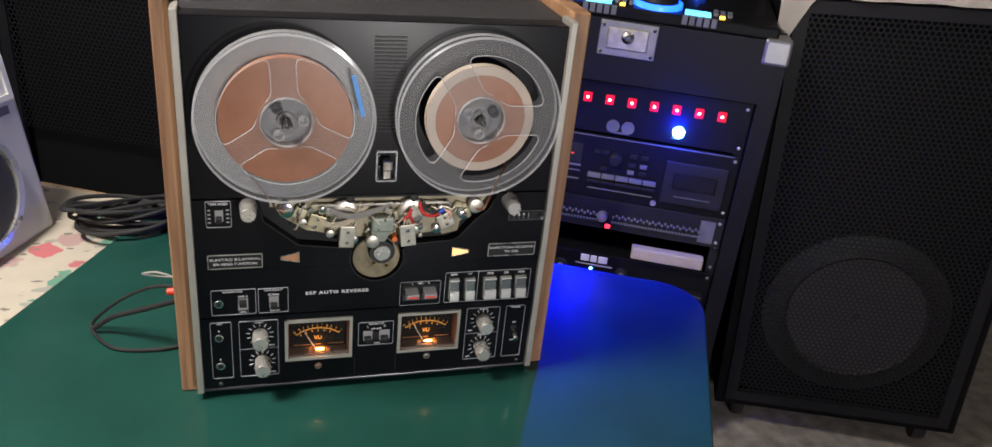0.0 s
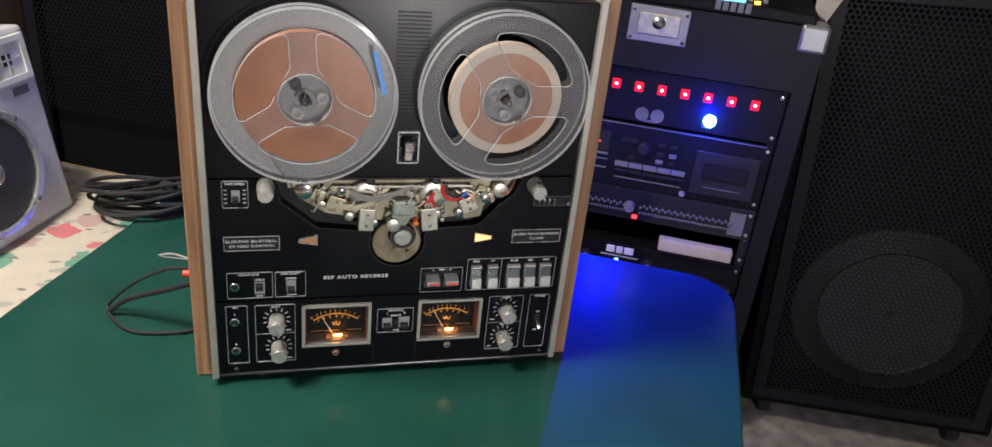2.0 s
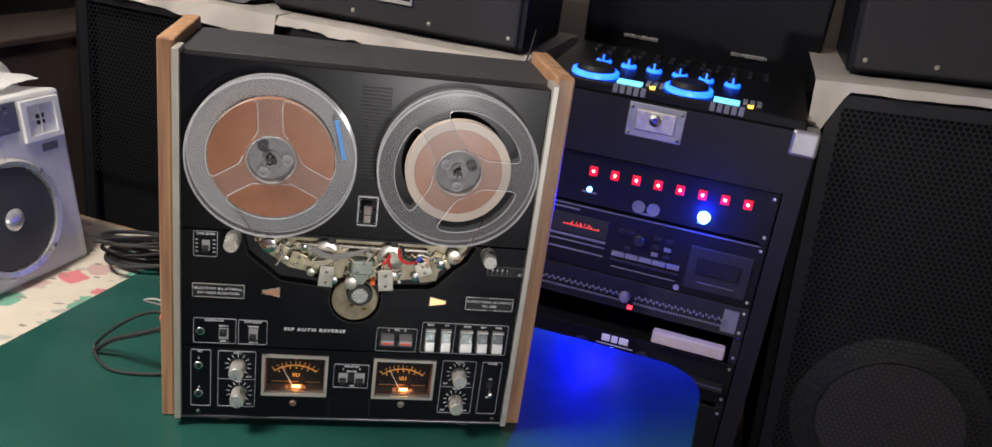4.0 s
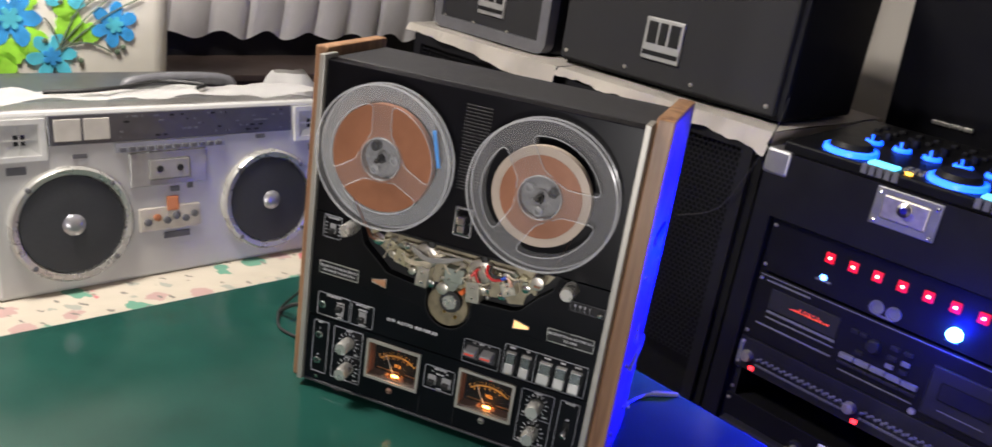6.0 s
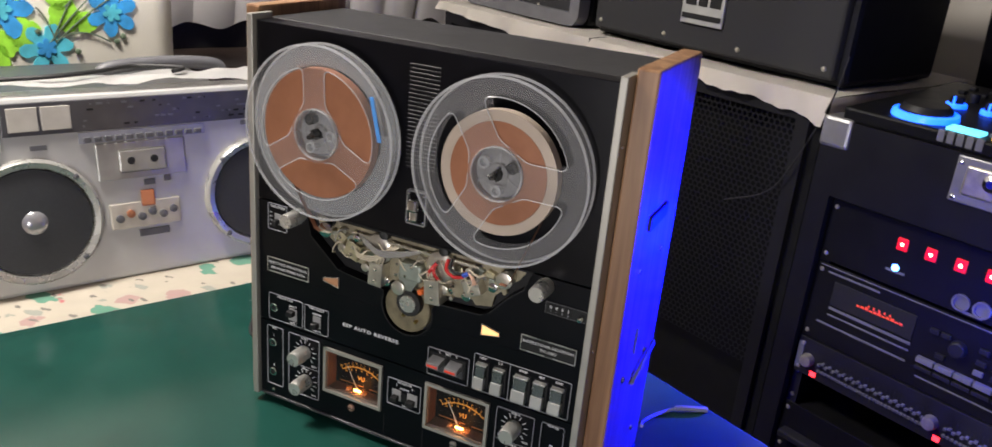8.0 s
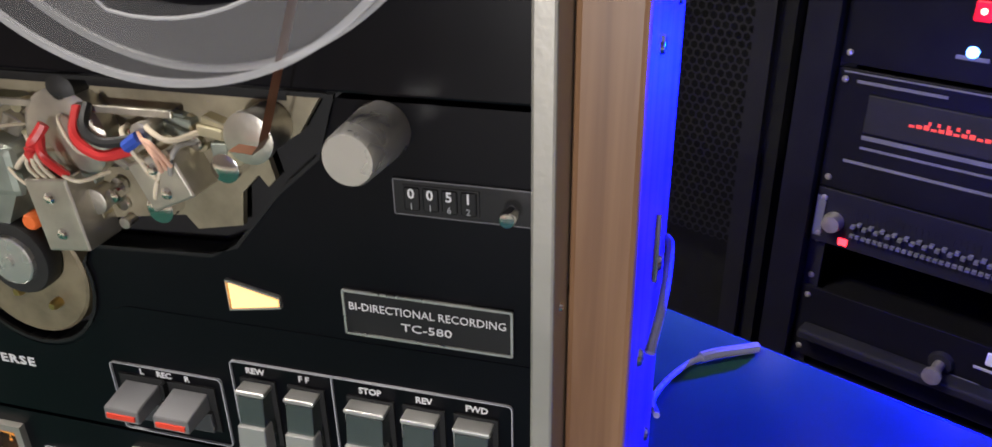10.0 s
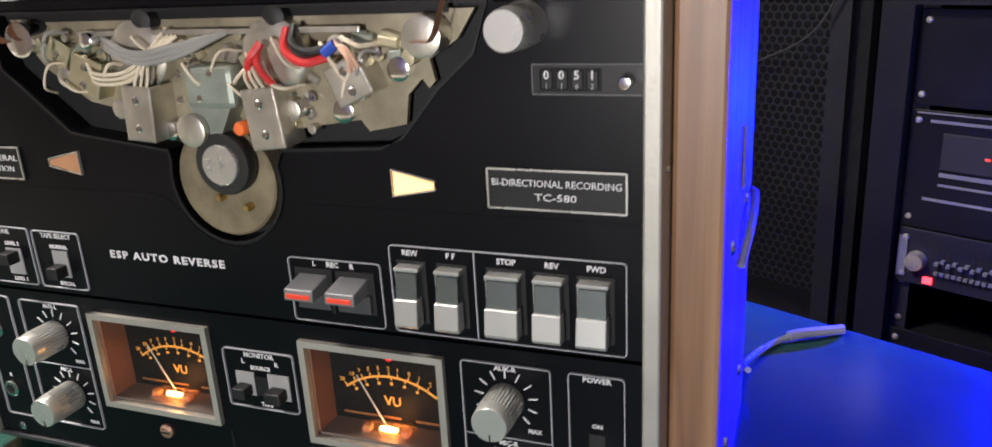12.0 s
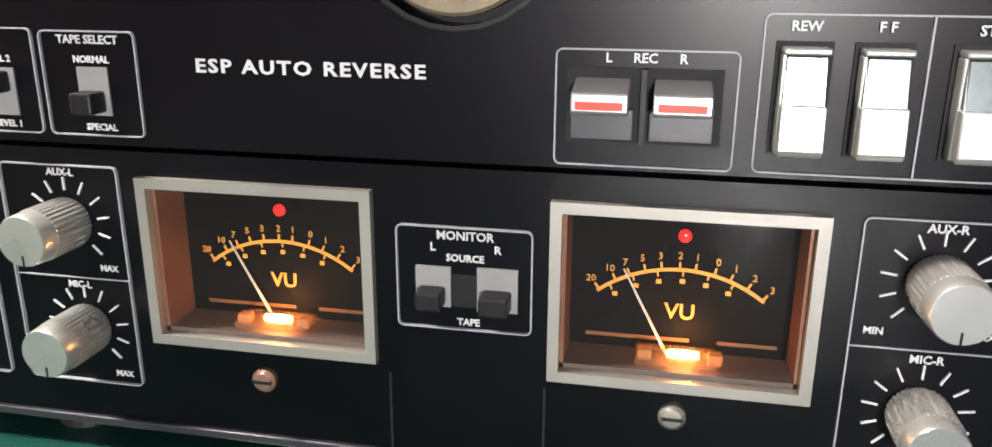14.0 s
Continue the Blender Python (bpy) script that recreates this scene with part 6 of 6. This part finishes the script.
# stack of boxes by the board's corner
M_CARD = mat("cream_card", (0.66, 0.62, 0.54), 0.6, vary=0.08, scale=20)
M_CARDG = mat("grey_card", (0.34, 0.33, 0.32), 0.6, vary=0.12, scale=30)
stack = ((-0.70, -0.52, -0.70, -0.415, 0.7450, 0.763, M_CARD, 2), (-0.71, -0.53, -0.71, -0.43, 0.7632, 0.776, M_CARDG, -3), (-0.70, -0.55, -0.70, -0.445, 0.7762, 0.792, M_CARD, 4), (-0.80, -0.66, -0.66, -0.40, 0.7450, 0.772, M_CARDG, -6))
for a, b2, c, d, z0, z1, m, ang in stack:
    o = B(-(b2 - a) / 2, (b2 - a) / 2, -(d - c) / 2, (d - c) / 2, z0, z1, bevel=0.0015)
    o.transform(FT @ pose((a + b2) / 2, (c + d) / 2, 0, 0, 0, ang))
    tagged(part("flat_box", o, m), "flat pale card box in a stack beside the board" if m is M_CARD else "flat grey card box in a stack beside the board", "box", "stacked boxes")
rm = thing("remote_control", "slim black remote control on stacked boxes", "remote", FT @ pose(-0.64, -0.475, 0.7922, 0, 0, 78))
part("case", B(-0.02, 0.02, -0.085, 0.085, 0, 0.014, bevel=0.004), M_DARK, rm)
for k in range(10):
    part("button", B(-0.012 + (k % 2) * 0.014, -0.003 + (k % 2) * 0.014, -0.06 + (k // 2) * 0.024, -0.05 + (k // 2) * 0.024, 0.013, 0.016, bevel=0.001, seg=1), M_GUNIT, rm)
pp = crumple(16, 16, lambda a, c: (-0.80 + 0.16 * a, -0.60 + 0.22 * c, 0.79 + 0.035 * math.sin(3 * a) * math.sin(3 * c)), 0.012, 12)
pp.transform(FT)
tagged(part("newspaper", pp, M_CARDG, smooth=True), "crumpled grey newspaper on the table", "newspaper")

# cables on the table
rc = random.Random(5)
coil = []
for k in range(9):
    n = 14
    ax, ay = 0.072 + rc.uniform(-0.012, 0.012), 0.045 + rc.uniform(-0.012, 0.010)
    ox, oy, tilt, ph = rc.uniform(-0.012, 0.012), rc.uniform(-0.01, 0.01), rc.uniform(-0.3, 0.3), rc.uniform(0, 6.28)
    for i in range(n):
        a = 2 * math.pi * i / n + ph
        coil.append((-0.495 + ox + ax * math.cos(a), 0.262 + oy + ay * math.sin(a) + 0.02 * math.cos(a), 0.7605 + 0.0045 * k * (0.6 + 0.4 * math.sin(a + ph)) + 0.002))
cord("coiled_cable", coil, 0.0036, M_RUBBER, "coil of black cable lying on the tablecloth", FT)
cord("cable", [(-0.222, 0.078, 0.862), (-0.258, 0.105, 0.846), (-0.300, 0.140, 0.808), (-0.336, 0.158, 0.768), (-0.334, 0.142, 0.759), (-0.304, 0.107, 0.758), (-0.25, 0.10, 0.758), (-0.21, 0.11, 0.758)], 0.0022, M_RUBBER, "thin black cord plugged into the tape deck")
cord("cable", [(-0.222, 0.080, 0.842), (-0.262, 0.108, 0.815), (-0.310, 0.140, 0.784), (-0.334, 0.150, 0.763), (-0.338, 0.150, 0.759)], 0.0034, M_RUBBER, "black cord plugged into the tape deck")
cord("cable", [(-0.222, 0.10, 0.858), (-0.250, 0.12, 0.858), (-0.270, 0.14, 0.845), (-0.255, 0.15, 0.835), (-0.222, 0.15, 0.83)], 0.0012, M_WIREG, "thin grey wire beside the tape deck")
dpart("red_plug", lathe(bmesh.new(), [(0.0045, 0), (0.005, 0.006), (0.004, 0.014), (0, 0.015)], (-0.2220, 0.075, 0.857), (-1, 0, 0), 14), M_RED, label="red phono plug", smooth=True)
M_GREYPL = mat("pale_grey_plastic", (0.22, 0.22, 0.24), 0.4, bump=0.02)
cord("cable", [(0.2285, 0.172, 0.775), (0.2240, 0.200, 0.764), (0.2310, 0.228, 0.7595), (0.2420, 0.250, 0.7580), (0.2500, 0.2575, 0.7590)], 0.0020, M_GREYPL, "pale grey cable lying behind the tape deck")
cord("plug", [(0.2500, 0.2575, 0.7595), (0.2600, 0.2640, 0.7600), (0.2740, 0.2720, 0.7595), (0.2860, 0.2790, 0.7590)], 0.0036, M_GREYPL, "pale grey plug on the end of a cable", cat="plug")
dpart("side_rod", tube(bmesh.new(), [(0.2275, 0.072, 0.9212), (0.2275, 0.072, 0.9504)], 0.0012, 10), M_CHROME, label="thin chrome rod on the side", smooth=True)
dpart("side_lead", tube(bmesh.new(), spline([(0.2262, 0.164, 0.8935), (0.2290, 0.150, 0.8945), (0.2300, 0.110, 0.8915), (0.2275, 0.085, 0.8780)], 6), 0.0022, 8), M_GREYPL, label="short grey lead on the side", smooth=True)
cord("cable", [(-0.04, 0.838, 1.16), (-0.055, 0.838, 1.08), (-0.10, 0.838, 0.96), (-0.14, 0.838, 0.90), (-0.22, 0.838, 0.86)], 0.0014, M_RUBBER, "thin dark wire hanging over a loudspeaker", FT)
for fy in (0.05, 0.125):
    for z in (0.80, 0.90, 1.02):
        dpart("side_screw", lathe(bmesh.new(), [(0.0035, 0), (0.003, 0.0015), (0, 0.002)], (0.2254, fy, z), (1, 0, 0), 12), M_CHROME, smooth=True)
dpart("side_handle", B(0.2252, 0.2285, 0.055, 0.115, 1.06, 1.075, bevel=0.001), M_DARK, label="dark carrying grip")
for z in (0.800, 0.9475, 1.15):
    dpart("trim_screw", lathe(bmesh.new(), [(0.0016, 0), (0.0012, 0.0012), (0, 0.0014)], (0.2036, 0.004, z), (1, 0, 0), 10), M_CHROME, smooth=True)
